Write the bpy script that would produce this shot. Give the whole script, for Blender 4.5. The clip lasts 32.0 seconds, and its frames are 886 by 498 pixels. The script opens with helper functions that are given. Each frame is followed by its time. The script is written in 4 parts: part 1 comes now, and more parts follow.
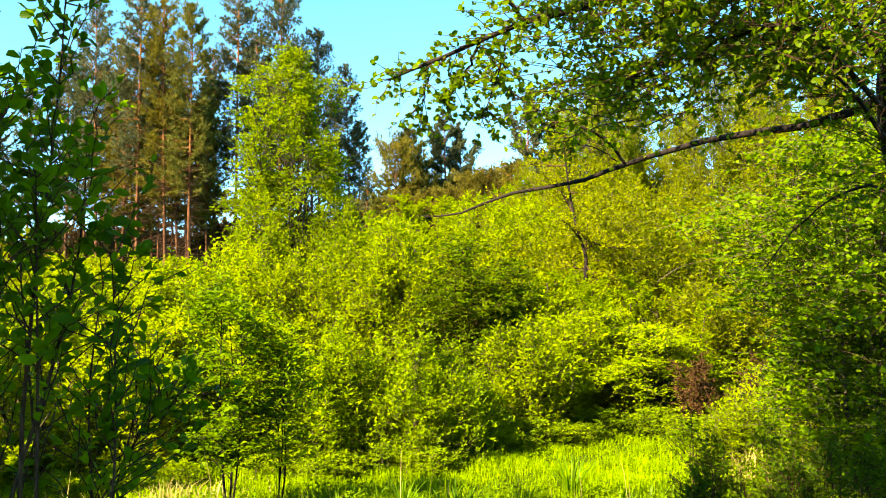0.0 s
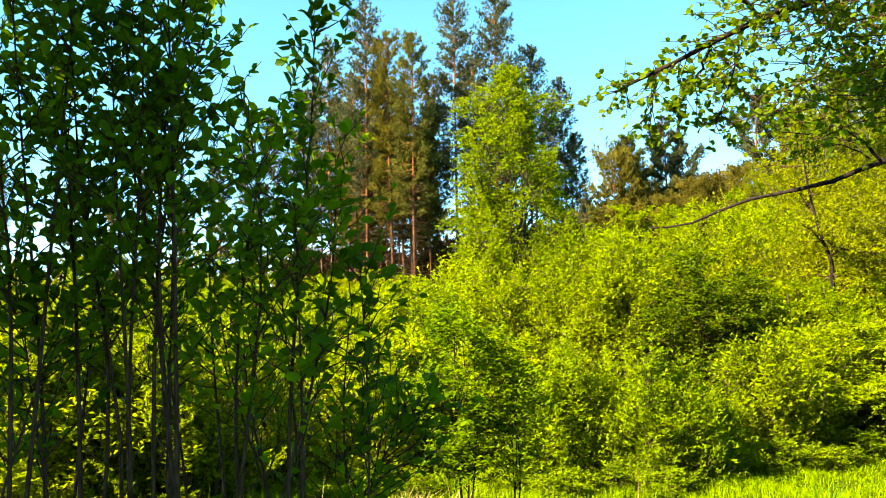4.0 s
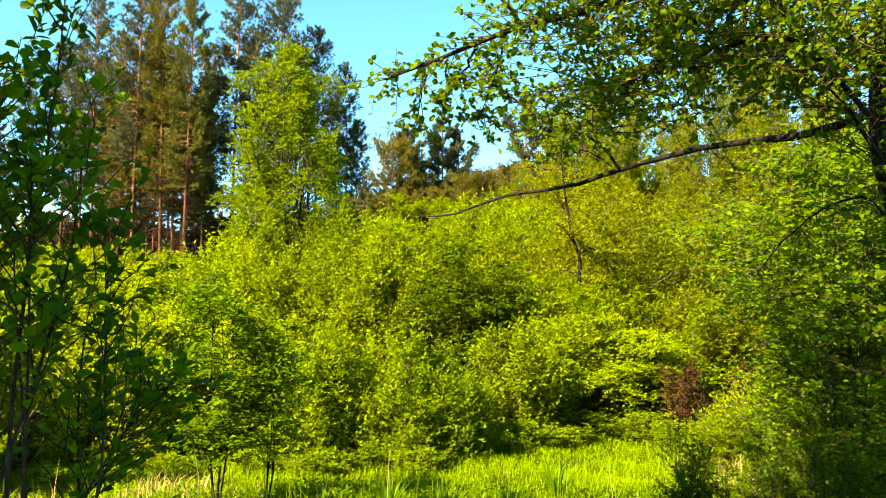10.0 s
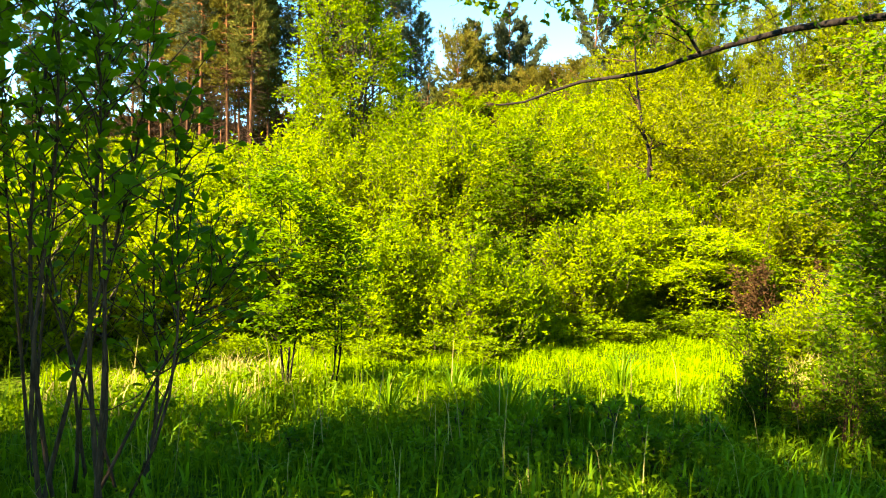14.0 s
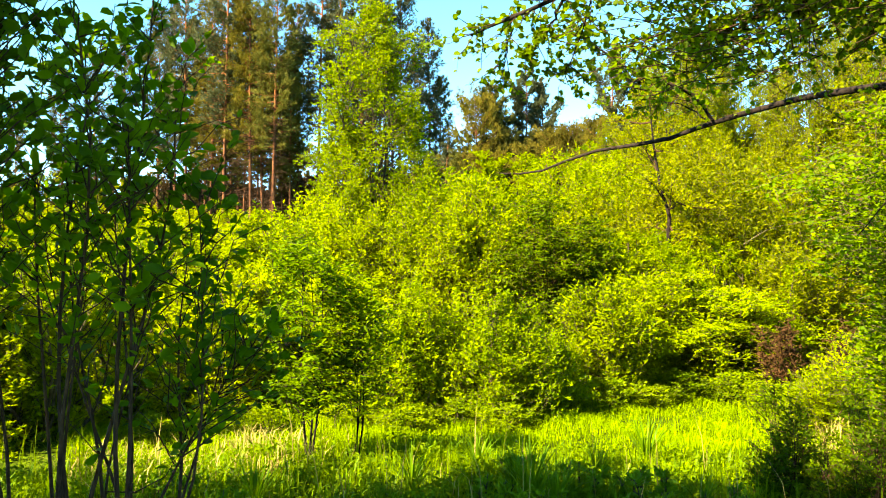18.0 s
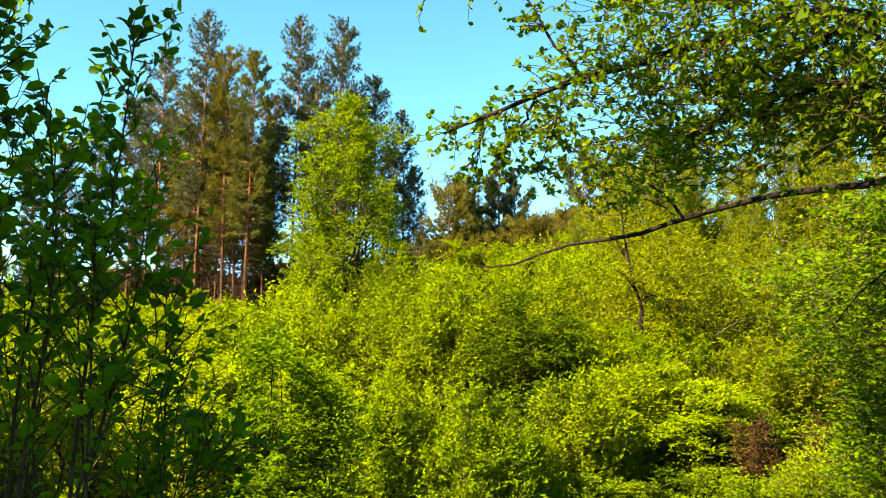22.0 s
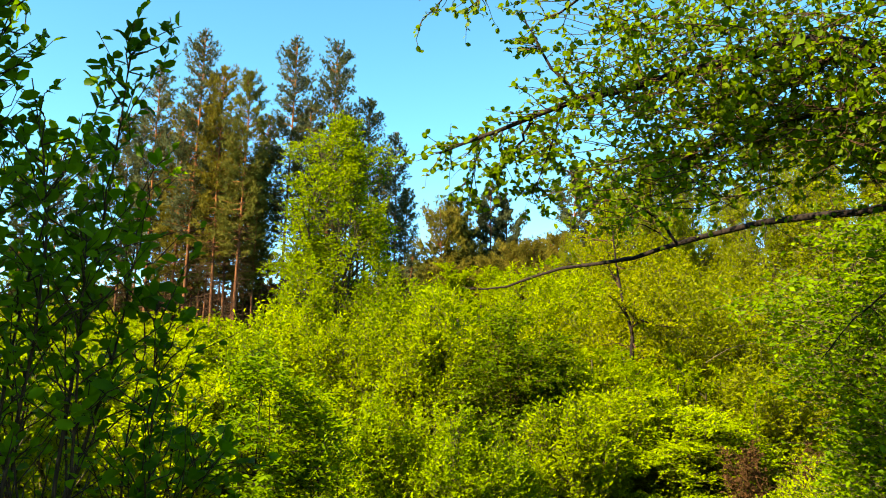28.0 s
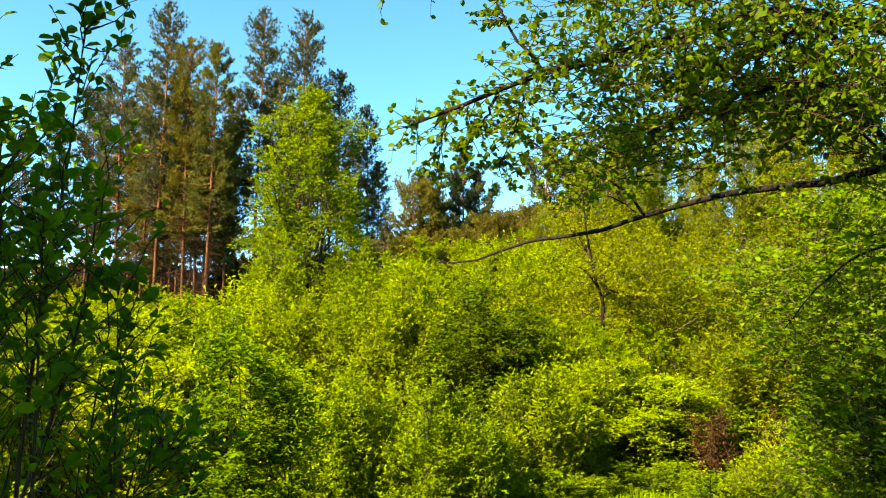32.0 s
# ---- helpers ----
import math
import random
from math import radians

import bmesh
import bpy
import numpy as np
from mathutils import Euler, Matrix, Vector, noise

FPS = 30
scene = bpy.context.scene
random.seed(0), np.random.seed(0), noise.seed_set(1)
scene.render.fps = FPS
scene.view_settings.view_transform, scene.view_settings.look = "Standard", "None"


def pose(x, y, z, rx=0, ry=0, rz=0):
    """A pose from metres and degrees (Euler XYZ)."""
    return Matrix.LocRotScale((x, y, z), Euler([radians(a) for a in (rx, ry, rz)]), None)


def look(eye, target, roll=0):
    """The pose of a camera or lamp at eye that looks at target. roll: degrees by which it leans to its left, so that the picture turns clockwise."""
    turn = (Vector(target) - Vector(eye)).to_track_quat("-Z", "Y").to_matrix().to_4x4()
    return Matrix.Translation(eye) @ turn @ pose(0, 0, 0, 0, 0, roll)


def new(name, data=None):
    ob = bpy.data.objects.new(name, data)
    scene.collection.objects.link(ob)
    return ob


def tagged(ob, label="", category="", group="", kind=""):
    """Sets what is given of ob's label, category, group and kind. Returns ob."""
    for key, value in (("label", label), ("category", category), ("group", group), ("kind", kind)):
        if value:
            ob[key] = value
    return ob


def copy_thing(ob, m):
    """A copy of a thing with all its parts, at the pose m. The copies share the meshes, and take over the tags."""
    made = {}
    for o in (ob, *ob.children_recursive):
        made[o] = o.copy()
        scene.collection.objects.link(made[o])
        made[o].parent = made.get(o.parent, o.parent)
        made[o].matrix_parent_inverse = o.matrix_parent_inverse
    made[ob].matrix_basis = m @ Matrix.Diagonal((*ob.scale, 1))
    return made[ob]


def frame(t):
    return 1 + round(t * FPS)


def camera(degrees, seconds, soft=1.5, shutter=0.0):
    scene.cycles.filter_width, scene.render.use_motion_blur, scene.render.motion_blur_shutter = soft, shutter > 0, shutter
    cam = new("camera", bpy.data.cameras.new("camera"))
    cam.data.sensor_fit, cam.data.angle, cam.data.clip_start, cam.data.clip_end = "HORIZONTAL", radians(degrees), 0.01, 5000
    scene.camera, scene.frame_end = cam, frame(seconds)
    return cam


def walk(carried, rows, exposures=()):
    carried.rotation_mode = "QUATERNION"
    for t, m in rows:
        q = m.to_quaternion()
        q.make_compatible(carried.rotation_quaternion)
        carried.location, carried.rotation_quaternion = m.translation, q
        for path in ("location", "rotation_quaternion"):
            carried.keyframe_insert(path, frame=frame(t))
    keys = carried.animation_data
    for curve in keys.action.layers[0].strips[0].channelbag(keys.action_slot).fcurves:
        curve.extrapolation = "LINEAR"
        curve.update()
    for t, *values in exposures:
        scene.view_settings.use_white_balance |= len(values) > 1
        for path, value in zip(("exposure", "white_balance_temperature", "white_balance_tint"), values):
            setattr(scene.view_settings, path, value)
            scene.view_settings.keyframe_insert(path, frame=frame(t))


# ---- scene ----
# turn: metres, then degrees to the left, upwards, and of lean
PATH = [
    (0, 0.035, -0.012, 1.597, -0.40, 3.40, -1.20),
    (0.5, 0.009, -0.017, 1.594, 3.00, 4.01, -1.15),
    (1, 0.003, -0.023, 1.597, 4.63, 4.48, -1.25),
    (1.5, -0.006, -0.010, 1.603, 5.88, 4.69, -1.54),
    (2, -0.018, 0.003, 1.613, 7.39, 4.78, -1.63),
    (2.5, -0.022, 0.013, 1.612, 9.12, 4.74, -1.86),
    (3, -0.046, 0.033, 1.629, 11.46, 4.80, -2.12),
    (3.5, -0.038, 0.017, 1.623, 13.58, 4.85, -2.11),
    (5.5, -0.048, -0.121, 1.636, 16.04, 4.54, -1.87),
    (6, -0.036, -0.123, 1.650, 14.85, 4.96, -1.51),
    (6.5, -0.021, -0.137, 1.652, 11.69, 5.71, -1.05),
    (7, -0.014, -0.109, 1.666, 8.88, 6.35, -0.66),
    (7.5, 0.001, -0.082, 1.651, 6.44, 6.84, -0.36),
    (8, 0.026, -0.079, 1.630, 3.64, 7.24, -0.25),
    (8.5, 0.037, -0.057, 1.615, 1.08, 6.54, -0.22),
    (9, 0.044, -0.049, 1.612, 0.37, 5.29, 0.05),
    (9.5, 0.052, -0.054, 1.596, -0.14, 4.41, 0.27),
    (10, 0.055, -0.044, 1.589, -0.70, 3.46, 0.27),
    (10.5, 0.042, -0.052, 1.598, -1.22, 2.64, 0.25),
    (11, 0.045, -0.058, 1.587, -1.54, 2.10, 0.19),
    (11.5, 0.029, -0.047, 1.574, -1.71, 1.63, 0.17),
    (12, 0.026, -0.043, 1.573, -1.40, 1.12, 0.32),
    (12.5, 0.015, -0.004, 1.550, -0.27, 0.21, 0.64),
    (13, 0.023, 0.004, 1.522, 1.11, -1.02, 0.86),
    (13.5, 0.022, 0.021, 1.507, 2.42, -2.50, 1.18),
    (14, 0.025, 0.043, 1.507, 3.66, -3.73, 1.14),
    (14.5, 0.014, 0.030, 1.504, 4.81, -4.44, 1.14),
    (16.5, -0.000, -0.025, 1.504, 7.58, -5.15, 0.21),
    (17, 0.025, -0.033, 1.537, 7.36, -4.22, -0.02),
    (17.5, 0.043, -0.021, 1.570, 6.31, -1.63, 0.00),
    (18, 0.038, -0.005, 1.605, 5.22, 0.37, 0.11),
    (18.5, 0.055, 0.047, 1.646, 4.56, 1.97, 0.27),
    (19, 0.051, 0.069, 1.664, 4.17, 3.18, 0.40),
    (19.5, 0.041, 0.058, 1.667, 3.90, 4.14, 0.30),
    (20, 0.035, 0.035, 1.659, 3.73, 4.93, 0.47),
    (20.5, 0.026, 0.028, 1.648, 3.50, 5.56, 0.57),
    (21, 0.023, 0.023, 1.654, 3.42, 6.02, 0.55),
    (21.5, 0.032, 0.032, 1.662, 3.36, 6.35, 0.38),
    (22, 0.036, 0.035, 1.661, 3.33, 6.54, 0.24),
    (22.5, 0.026, 0.017, 1.653, 3.39, 6.86, 0.23),
    (23, 0.010, -0.007, 1.651, 3.71, 7.09, 0.08),
    (23.5, 0.007, 0.004, 1.656, 4.47, 7.36, -0.01),
    (24, 0.013, 0.023, 1.659, 5.40, 7.57, -0.19),
    (24.5, 0.015, 0.004, 1.659, 6.07, 7.76, -0.21),
    (26.5, 0.023, 0.053, 1.672, 4.87, 8.21, 0.76),
    (27, 0.018, 0.054, 1.658, 3.83, 8.36, 1.08),
    (27.5, 0.013, 0.057, 1.647, 3.11, 8.30, 1.22),
    (28, 0.019, 0.063, 1.643, 2.70, 8.21, 1.19),
    (28.5, 0.035, 0.065, 1.644, 2.35, 8.10, 1.13),
    (29, 0.050, 0.064, 1.646, 2.12, 7.91, 1.05),
    (29.5, 0.073, 0.068, 1.649, 1.95, 7.61, 0.69),
    (30, 0.094, 0.066, 1.649, 1.71, 7.33, 0.50),
    (30.5, 0.103, 0.060, 1.650, 1.47, 7.05, 0.57),
    (31, 0.090, 0.061, 1.660, 1.25, 6.74, 0.37),
    (31.5, 0.067, 0.068, 1.666, 1.06, 6.46, 0.08),
    (32, 0.055, 0.073, 1.661, 0.80, 6.27, 0.26),
]


def aimed(x, y, z, yaw, pitch, lean):
    a, b = radians(yaw), radians(pitch)
    ahead = Vector((-math.sin(a) * math.cos(b), math.cos(a) * math.cos(b), math.sin(b)))
    eye = Vector((x, y, z))
    return look(eye, eye + 10 * ahead, lean)


cam = camera(57.4, 32.0, soft=1.05)
walk(cam, [(t, aimed(*row)) for t, *row in PATH], exposures=[
    (t, 2.75 + stop, 8700, 5) for t, stop in ((0, 0.12), (3, 0.08), (6, 0.06), (8, -0.12), (11.5, 0.0), (13, 0.2), (14.5, 0.5), (16.5, 0.72), (17, 0.68), (18, 0.3), (19, 0.0), (23, -0.22), (32, -0.32))])

# ---- light ----
SUN_AZ, SUN_EL = -129.0, 40.0   # degrees to the right of straight ahead, and up
world = bpy.data.worlds.new("sky")
scene.world = world
world.use_nodes = True
wn = world.node_tree
sky = wn.nodes.new("ShaderNodeTexSky")
sky.sky_type = "NISHITA"
sky.sun_disc = False
sky.sun_elevation, sky.sun_rotation = radians(SUN_EL), radians(SUN_AZ)
sky.air_density, sky.dust_density, sky.ozone_density = 0.45, 0.0, 3.0
wn.nodes["Background"].inputs[1].default_value = 0.125
vivid = wn.nodes.new("ShaderNodeHueSaturation")
vivid.inputs["Hue"].default_value, vivid.inputs["Saturation"].default_value = 0.482, 1.2
wn.links.new(sky.outputs[0], vivid.inputs["Color"])
wn.links.new(vivid.outputs[0], wn.nodes["Background"].inputs[0])
to_sun = Vector((math.sin(radians(SUN_AZ)) * math.cos(radians(SUN_EL)), math.cos(radians(SUN_AZ)) * math.cos(radians(SUN_EL)), math.sin(radians(SUN_EL))))
sun = new("sun", bpy.data.lights.new("sun", "SUN"))
sun.data.energy, sun.data.angle, sun.data.color = 5.0, radians(0.6), (1.0, 0.93, 0.8)
sun.matrix_world = look(to_sun * 60, (0, 0, 0))


# ---- materials ----
def shader(name):
    m = bpy.data.materials.new(name)
    m.use_nodes = True
    m.node_tree.nodes.clear()
    return m, m.node_tree.nodes, m.node_tree.links


def leaf_material(name, dark, light, glow, through_share=0.55, rough=0.6, patch=0.6, gloss=0.05):
    """Leaf blade: each leaf its own tone, patches of tone over the plant, light shining through the blade."""
    m, n, l = shader(name)
    geo, info = n.new("ShaderNodeNewGeometry"), n.new("ShaderNodeObjectInfo")
    own = n.new("ShaderNodeMath"); own.operation = "MULTIPLY"; own.inputs[1].default_value = 0.45
    l.new(info.outputs["Random"], own.inputs[0])
    fract = n.new("ShaderNodeMath"); fract.operation = "MULTIPLY_ADD"; fract.inputs[1].default_value = 0.42
    l.new(geo.outputs["Random Per Island"], fract.inputs[0]); l.new(own.outputs[0], fract.inputs[2])
    noi = n.new("ShaderNodeTexNoise"); noi.inputs["Scale"].default_value = 3.4; noi.inputs["Detail"].default_value = 2
    l.new(geo.outputs["Position"], noi.inputs["Vector"])
    mix = n.new("ShaderNodeMath"); mix.operation = "MULTIPLY_ADD"; mix.inputs[1].default_value = patch * 2
    off = n.new("ShaderNodeMath"); off.operation = "ADD"; off.inputs[1].default_value = -0.5
    l.new(noi.outputs[0], off.inputs[0]); l.new(off.outputs[0], mix.inputs[0]); l.new(fract.outputs[0], mix.inputs[2])
    ramp = n.new("ShaderNodeValToRGB")
    ramp.color_ramp.elements[0].color, ramp.color_ramp.elements[1].color = (*dark, 1), (*light, 1)
    ramp.color_ramp.elements[0].position, ramp.color_ramp.elements[1].position = 0.0, 1.0
    l.new(mix.outputs[0], ramp.inputs[0])
    bsdf = n.new("ShaderNodeBsdfPrincipled")
    bsdf.inputs["Roughness"].default_value = rough
    bsdf.inputs["Specular IOR Level"].default_value = gloss
    l.new(ramp.outputs[0], bsdf.inputs["Base Color"])
    tr = n.new("ShaderNodeBsdfTranslucent")
    tint = n.new("ShaderNodeMix"); tint.data_type = "RGBA"; tint.blend_type = "MULTIPLY"; tint.inputs[0].default_value = 1.0
    l.new(ramp.outputs[0], tint.inputs[6]); tint.inputs[7].default_value = (*glow, 1)
    l.new(tint.outputs[2], tr.inputs[0])
    ms = n.new("ShaderNodeMixShader"); ms.inputs[0].default_value = through_share
    l.new(bsdf.outputs[0], ms.inputs[1]); l.new(tr.outputs[0], ms.inputs[2])
    out = n.new("ShaderNodeOutputMaterial"); l.new(ms.outputs[0], out.inputs[0])
    return m


def bark_material(name, low, high, scale=14.0, stretch=0.25, bump=0.6, upper=None, bounds=(5.0, 9.0)):
    """Bark: furrows stretched along the stem, lichen patches; upper: another colour for the upper stem."""
    m, n, l = shader(name)
    tc = n.new("ShaderNodeTexCoord")
    mp = n.new("ShaderNodeMapping"); mp.inputs["Scale"].default_value = (1, 1, stretch)
    l.new(tc.outputs["Object"], mp.inputs[0])
    noi = n.new("ShaderNodeTexNoise"); noi.inputs["Scale"].default_value = scale; noi.inputs["Detail"].default_value = 6
    l.new(mp.outputs[0], noi.inputs["Vector"])
    ramp = n.new("ShaderNodeValToRGB")
    ramp.color_ramp.elements[0].color, ramp.color_ramp.elements[1].color = (*low, 1), (*high, 1)
    ramp.color_ramp.elements[0].position, ramp.color_ramp.elements[1].position = 0.35, 0.68
    l.new(noi.outputs[0], ramp.inputs[0])
    col = ramp.outputs[0]
    if upper:
        sep = n.new("ShaderNodeSeparateXYZ"); l.new(tc.outputs["Object"], sep.inputs[0])
        mr = n.new("ShaderNodeMapRange"); mr.inputs[1].default_value, mr.inputs[2].default_value = bounds
        l.new(sep.outputs[2], mr.inputs[0])
        mx = n.new("ShaderNodeMix"); mx.data_type = "RGBA"
        l.new(mr.outputs[0], mx.inputs[0]); l.new(col, mx.inputs[6]); mx.inputs[7].default_value = (*upper, 1)
        col = mx.outputs[2]
    bsdf = n.new("ShaderNodeBsdfPrincipled"); bsdf.inputs["Roughness"].default_value = 0.85; bsdf.inputs["Specular IOR Level"].default_value = 0.12
    l.new(col, bsdf.inputs["Base Color"])
    bp = n.new("ShaderNodeBump"); bp.inputs["Strength"].default_value = bump; bp.inputs["Distance"].default_value = 0.02
    l.new(noi.outputs[0], bp.inputs["Height"]); l.new(bp.outputs[0], bsdf.inputs["Normal"])
    out = n.new("ShaderNodeOutputMaterial"); l.new(bsdf.outputs[0], out.inputs[0])
    return m


def ground_material():
    m, n, l = shader("meadow_soil")
    geo = n.new("ShaderNodeNewGeometry")
    big, fine = n.new("ShaderNodeTexNoise"), n.new("ShaderNodeTexNoise")
    big.inputs["Scale"].default_value, fine.inputs["Scale"].default_value = 0.5, 18.0
    for t in (big, fine):
        t.inputs["Detail"].default_value = 5
        l.new(geo.outputs["Position"], t.inputs["Vector"])
    r1, r2 = n.new("ShaderNodeValToRGB"), n.new("ShaderNodeValToRGB")
    r1.color_ramp.elements[0].color, r1.color_ramp.elements[1].color = (0.035, 0.06, 0.004, 1), (0.10, 0.14, 0.006, 1)
    r2.color_ramp.elements[0].color, r2.color_ramp.elements[1].color = (0.03, 0.025, 0.012, 1), (0.9, 1.0, 0.8, 1)
    r2.color_ramp.elements[0].position, r2.color_ramp.elements[1].position = 0.3, 0.65
    l.new(big.outputs[0], r1.inputs[0]); l.new(fine.outputs[0], r2.inputs[0])
    mx = n.new("ShaderNodeMix"); mx.data_type = "RGBA"; mx.blend_type = "MULTIPLY"; mx.inputs[0].default_value = 0.8
    l.new(r1.outputs[0], mx.inputs[6]); l.new(r2.outputs[0], mx.inputs[7])
    bsdf = n.new("ShaderNodeBsdfPrincipled"); bsdf.inputs["Roughness"].default_value = 0.95; bsdf.inputs["Specular IOR Level"].default_value = 0.03
    l.new(mx.outputs[2], bsdf.inputs["Base Color"])
    bp = n.new("ShaderNodeBump"); bp.inputs["Strength"].default_value = 0.8; bp.inputs["Distance"].default_value = 0.125
    l.new(fine.outputs[0], bp.inputs["Height"]); l.new(bp.outputs[0], bsdf.inputs["Normal"])
    out = n.new("ShaderNodeOutputMaterial"); l.new(bsdf.outputs[0], out.inputs[0])
    return m


YELLOW = (1.25, 1.15, 0.35)
M_WILLOW = leaf_material("willow_leaf", (0.10, 0.155, 0.003), (0.32, 0.40, 0.004), YELLOW)
M_FRESH = leaf_material("fresh_green_leaf", (0.075, 0.145, 0.005), (0.27, 0.36, 0.009), YELLOW)
M_OLIVE = leaf_material("olive_leaf", (0.095, 0.12, 0.004), (0.26, 0.285, 0.006), YELLOW)
# dense shrubs' own dark green; also stands in for shade on weeds and hollow
M_DEEP_SHADE = leaf_material("deep_and_shaded_leaf", (0.026, 0.062, 0.003), (0.13, 0.2, 0.005), YELLOW, rough=0.6, gloss=0.04)
M_ROWAN = leaf_material("rowan_leaf", (0.085, 0.14, 0.003), (0.28, 0.35, 0.004), YELLOW)
M_BRIGHT = leaf_material("bright_leaf", (0.11, 0.18, 0.004), (0.31, 0.41, 0.006), YELLOW)
M_SAPLING = leaf_material("sapling_leaf", (0.024, 0.068, 0.003), (0.15, 0.26, 0.006), (1.2, 1.2, 0.4), rough=0.5, gloss=0.07)
# alder leaf in its shaded version, shade put into the darker tones
M_ALDER_SHADE = leaf_material("alder_shade_leaf", (0.024, 0.062, 0.003), (0.15, 0.21, 0.005), (1.1, 1.2, 0.35), rough=0.5, gloss=0.07)
M_NEEDLE = leaf_material("pine_needle", (0.034, 0.041, 0.008), (0.143, 0.134, 0.022), (1.0, 0.9, 0.5), 0.2, 0.6)
M_BUFF = leaf_material("buff_needle", (0.052, 0.047, 0.007), (0.20, 0.163, 0.020), (1.0, 0.9, 0.5), 0.2, 0.6)
M_SPRUCE = leaf_material("spruce_needle", (0.029, 0.040, 0.020), (0.108, 0.114, 0.044), (1.0, 0.9, 0.5), 0.2, 0.6)
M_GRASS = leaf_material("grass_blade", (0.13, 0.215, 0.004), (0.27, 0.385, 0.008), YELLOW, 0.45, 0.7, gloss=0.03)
# darker counterpart of the sunlit grass: foreground shade put into the blade colour
M_SHADE_GRASS = leaf_material("shade_grass_blade", (0.040, 0.088, 0.004), (0.19, 0.265, 0.008), YELLOW, 0.45, 0.7, gloss=0.03)
# broad blades and low weeds: colour kept dark to render the foreground shade
M_SHADE_SEDGE = leaf_material("shade_broad_blade", (0.04, 0.105, 0.005), (0.16, 0.265, 0.009), YELLOW, 0.4, 0.4)
M_STRAW = leaf_material("dry_straw", (0.20, 0.15, 0.04), (0.46, 0.35, 0.12), (1.0, 0.9, 0.7), 0.25, 0.7)
M_BROWN = leaf_material("brown_needle", (0.045, 0.028, 0.012), (0.12, 0.07, 0.028), (1.0, 0.9, 0.5), 0.2, 0.7)
M_RUST = leaf_material("withered_leaf", (0.034, 0.017, 0.007), (0.085, 0.040, 0.014), (1.0, 0.8, 0.5), 0.2, 0.7)
M_BARK = bark_material("grey_brown_bark", (0.025, 0.018, 0.010), (0.10, 0.072, 0.042), 40)
M_TWIG = bark_material("dark_twig_bark", (0.024, 0.011, 0.006), (0.070, 0.034, 0.017), 60)
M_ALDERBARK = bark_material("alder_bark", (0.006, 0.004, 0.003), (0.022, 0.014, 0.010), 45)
M_PINEBARK = bark_material("pine_bark", (0.04, 0.016, 0.008), (0.14, 0.055, 0.022), 9, upper=(0.17, 0.062, 0.020))
# lighter version of the alder leaf for sunlit crowns; also on the slim saplings
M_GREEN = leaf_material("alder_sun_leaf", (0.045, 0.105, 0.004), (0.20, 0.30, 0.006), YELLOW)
M_GROUND = ground_material()


# ---- building blocks ----
def mesh_of(name, verts, faces, mat, smooth=False):
    me = bpy.data.meshes.new(name)
    me.from_pydata([tuple(v) for v in verts] if not isinstance(verts, np.ndarray) else verts.tolist(), [], faces)
    me.materials.append(mat)
    if smooth:
        me.polygons.foreach_set("use_smooth", [True] * len(me.polygons))
    me.update()
    return me


def fast_mesh(name, verts, tris, mat, smooth=False):
    """A mesh of triangles from arrays."""
    me = bpy.data.meshes.new(name)
    me.vertices.add(len(verts)); me.loops.add(3 * len(tris)); me.polygons.add(len(tris))
    me.vertices.foreach_set("co", np.asarray(verts, np.float32).ravel())
    me.loops.foreach_set("vertex_index", np.asarray(tris, np.int32).ravel())
    me.polygons.foreach_set("loop_start", np.arange(0, 3 * len(tris), 3, dtype=np.int32))
    me.materials.append(mat)
    if smooth:
        me.polygons.foreach_set("use_smooth", np.ones(len(tris), bool))
    me.update(calc_edges=True)
    return me


def part(name, me, parent, label=""):
    ob = new(name, me)
    ob.parent = parent
    return tagged(ob, label, kind="stuff" if name in ("foliage", "twig_growth", "shoot_growth", "needles", "branchwork", "dead_branchwork") else "")


def thing(name, x, y, z, label, category, group="", kind=""):
    ob = new(name)
    ob.location = (x, y, z)
    ob.empty_display_size = 0.2
    return tagged(ob, label, category, group, kind)


def unit(v):
    return v / (np.linalg.norm(v, axis=-1, keepdims=True) + 1e-9)


def tubes(paths, radii, sides=5):
    """Tapered stems: paths (n, k, 3), radii (n, k); verts and triangles, tips closed."""
    paths, radii = np.asarray(paths, float), np.asarray(radii, float)
    n, k, _ = paths.shape
    tan = unit(np.gradient(paths, axis=1))
    ref = np.where(np.abs(tan[..., 2:3]) > 0.9, np.array([1.0, 0, 0]), np.array([0, 0, 1.0]))
    u = unit(np.cross(tan, ref)); v = np.cross(tan, u)
    a = np.linspace(0, 2 * np.pi, sides, endpoint=False)
    ring = u[:, :, None] * np.cos(a)[:, None] + v[:, :, None] * np.sin(a)[:, None]
    verts = (paths[:, :, None] + ring * radii[:, :, None, None]).reshape(-1, 3)
    i, j, s = np.meshgrid(np.arange(n), np.arange(k - 1), np.arange(sides), indexing="ij")
    at = lambda jj, ss: (i * k + jj) * sides + ss % sides
    p, q, r, t = at(j, s), at(j, s + 1), at(j + 1, s + 1), at(j + 1, s)
    tris = np.concatenate([np.stack([p, q, r], -1).reshape(-1, 3), np.stack([p, r, t], -1).reshape(-1, 3)])
    return verts, tris


def bent(start, end, k, rng, wobble, lift=0.0):
    """Curved paths from start to end (n, 3), with random bends and a lift in the middle."""
    s = np.linspace(0, 1, k)[None, :, None]
    p = start[:, None] + (end - start)[:, None] * s
    n = len(start)
    for f in (1, 2):
        p = p + (np.sin(np.pi * f * s) * rng.normal(0, wobble / f, (n, 1, 3)))
    p[..., 2] += lift * np.sin(np.pi * s[..., 0])
    return p


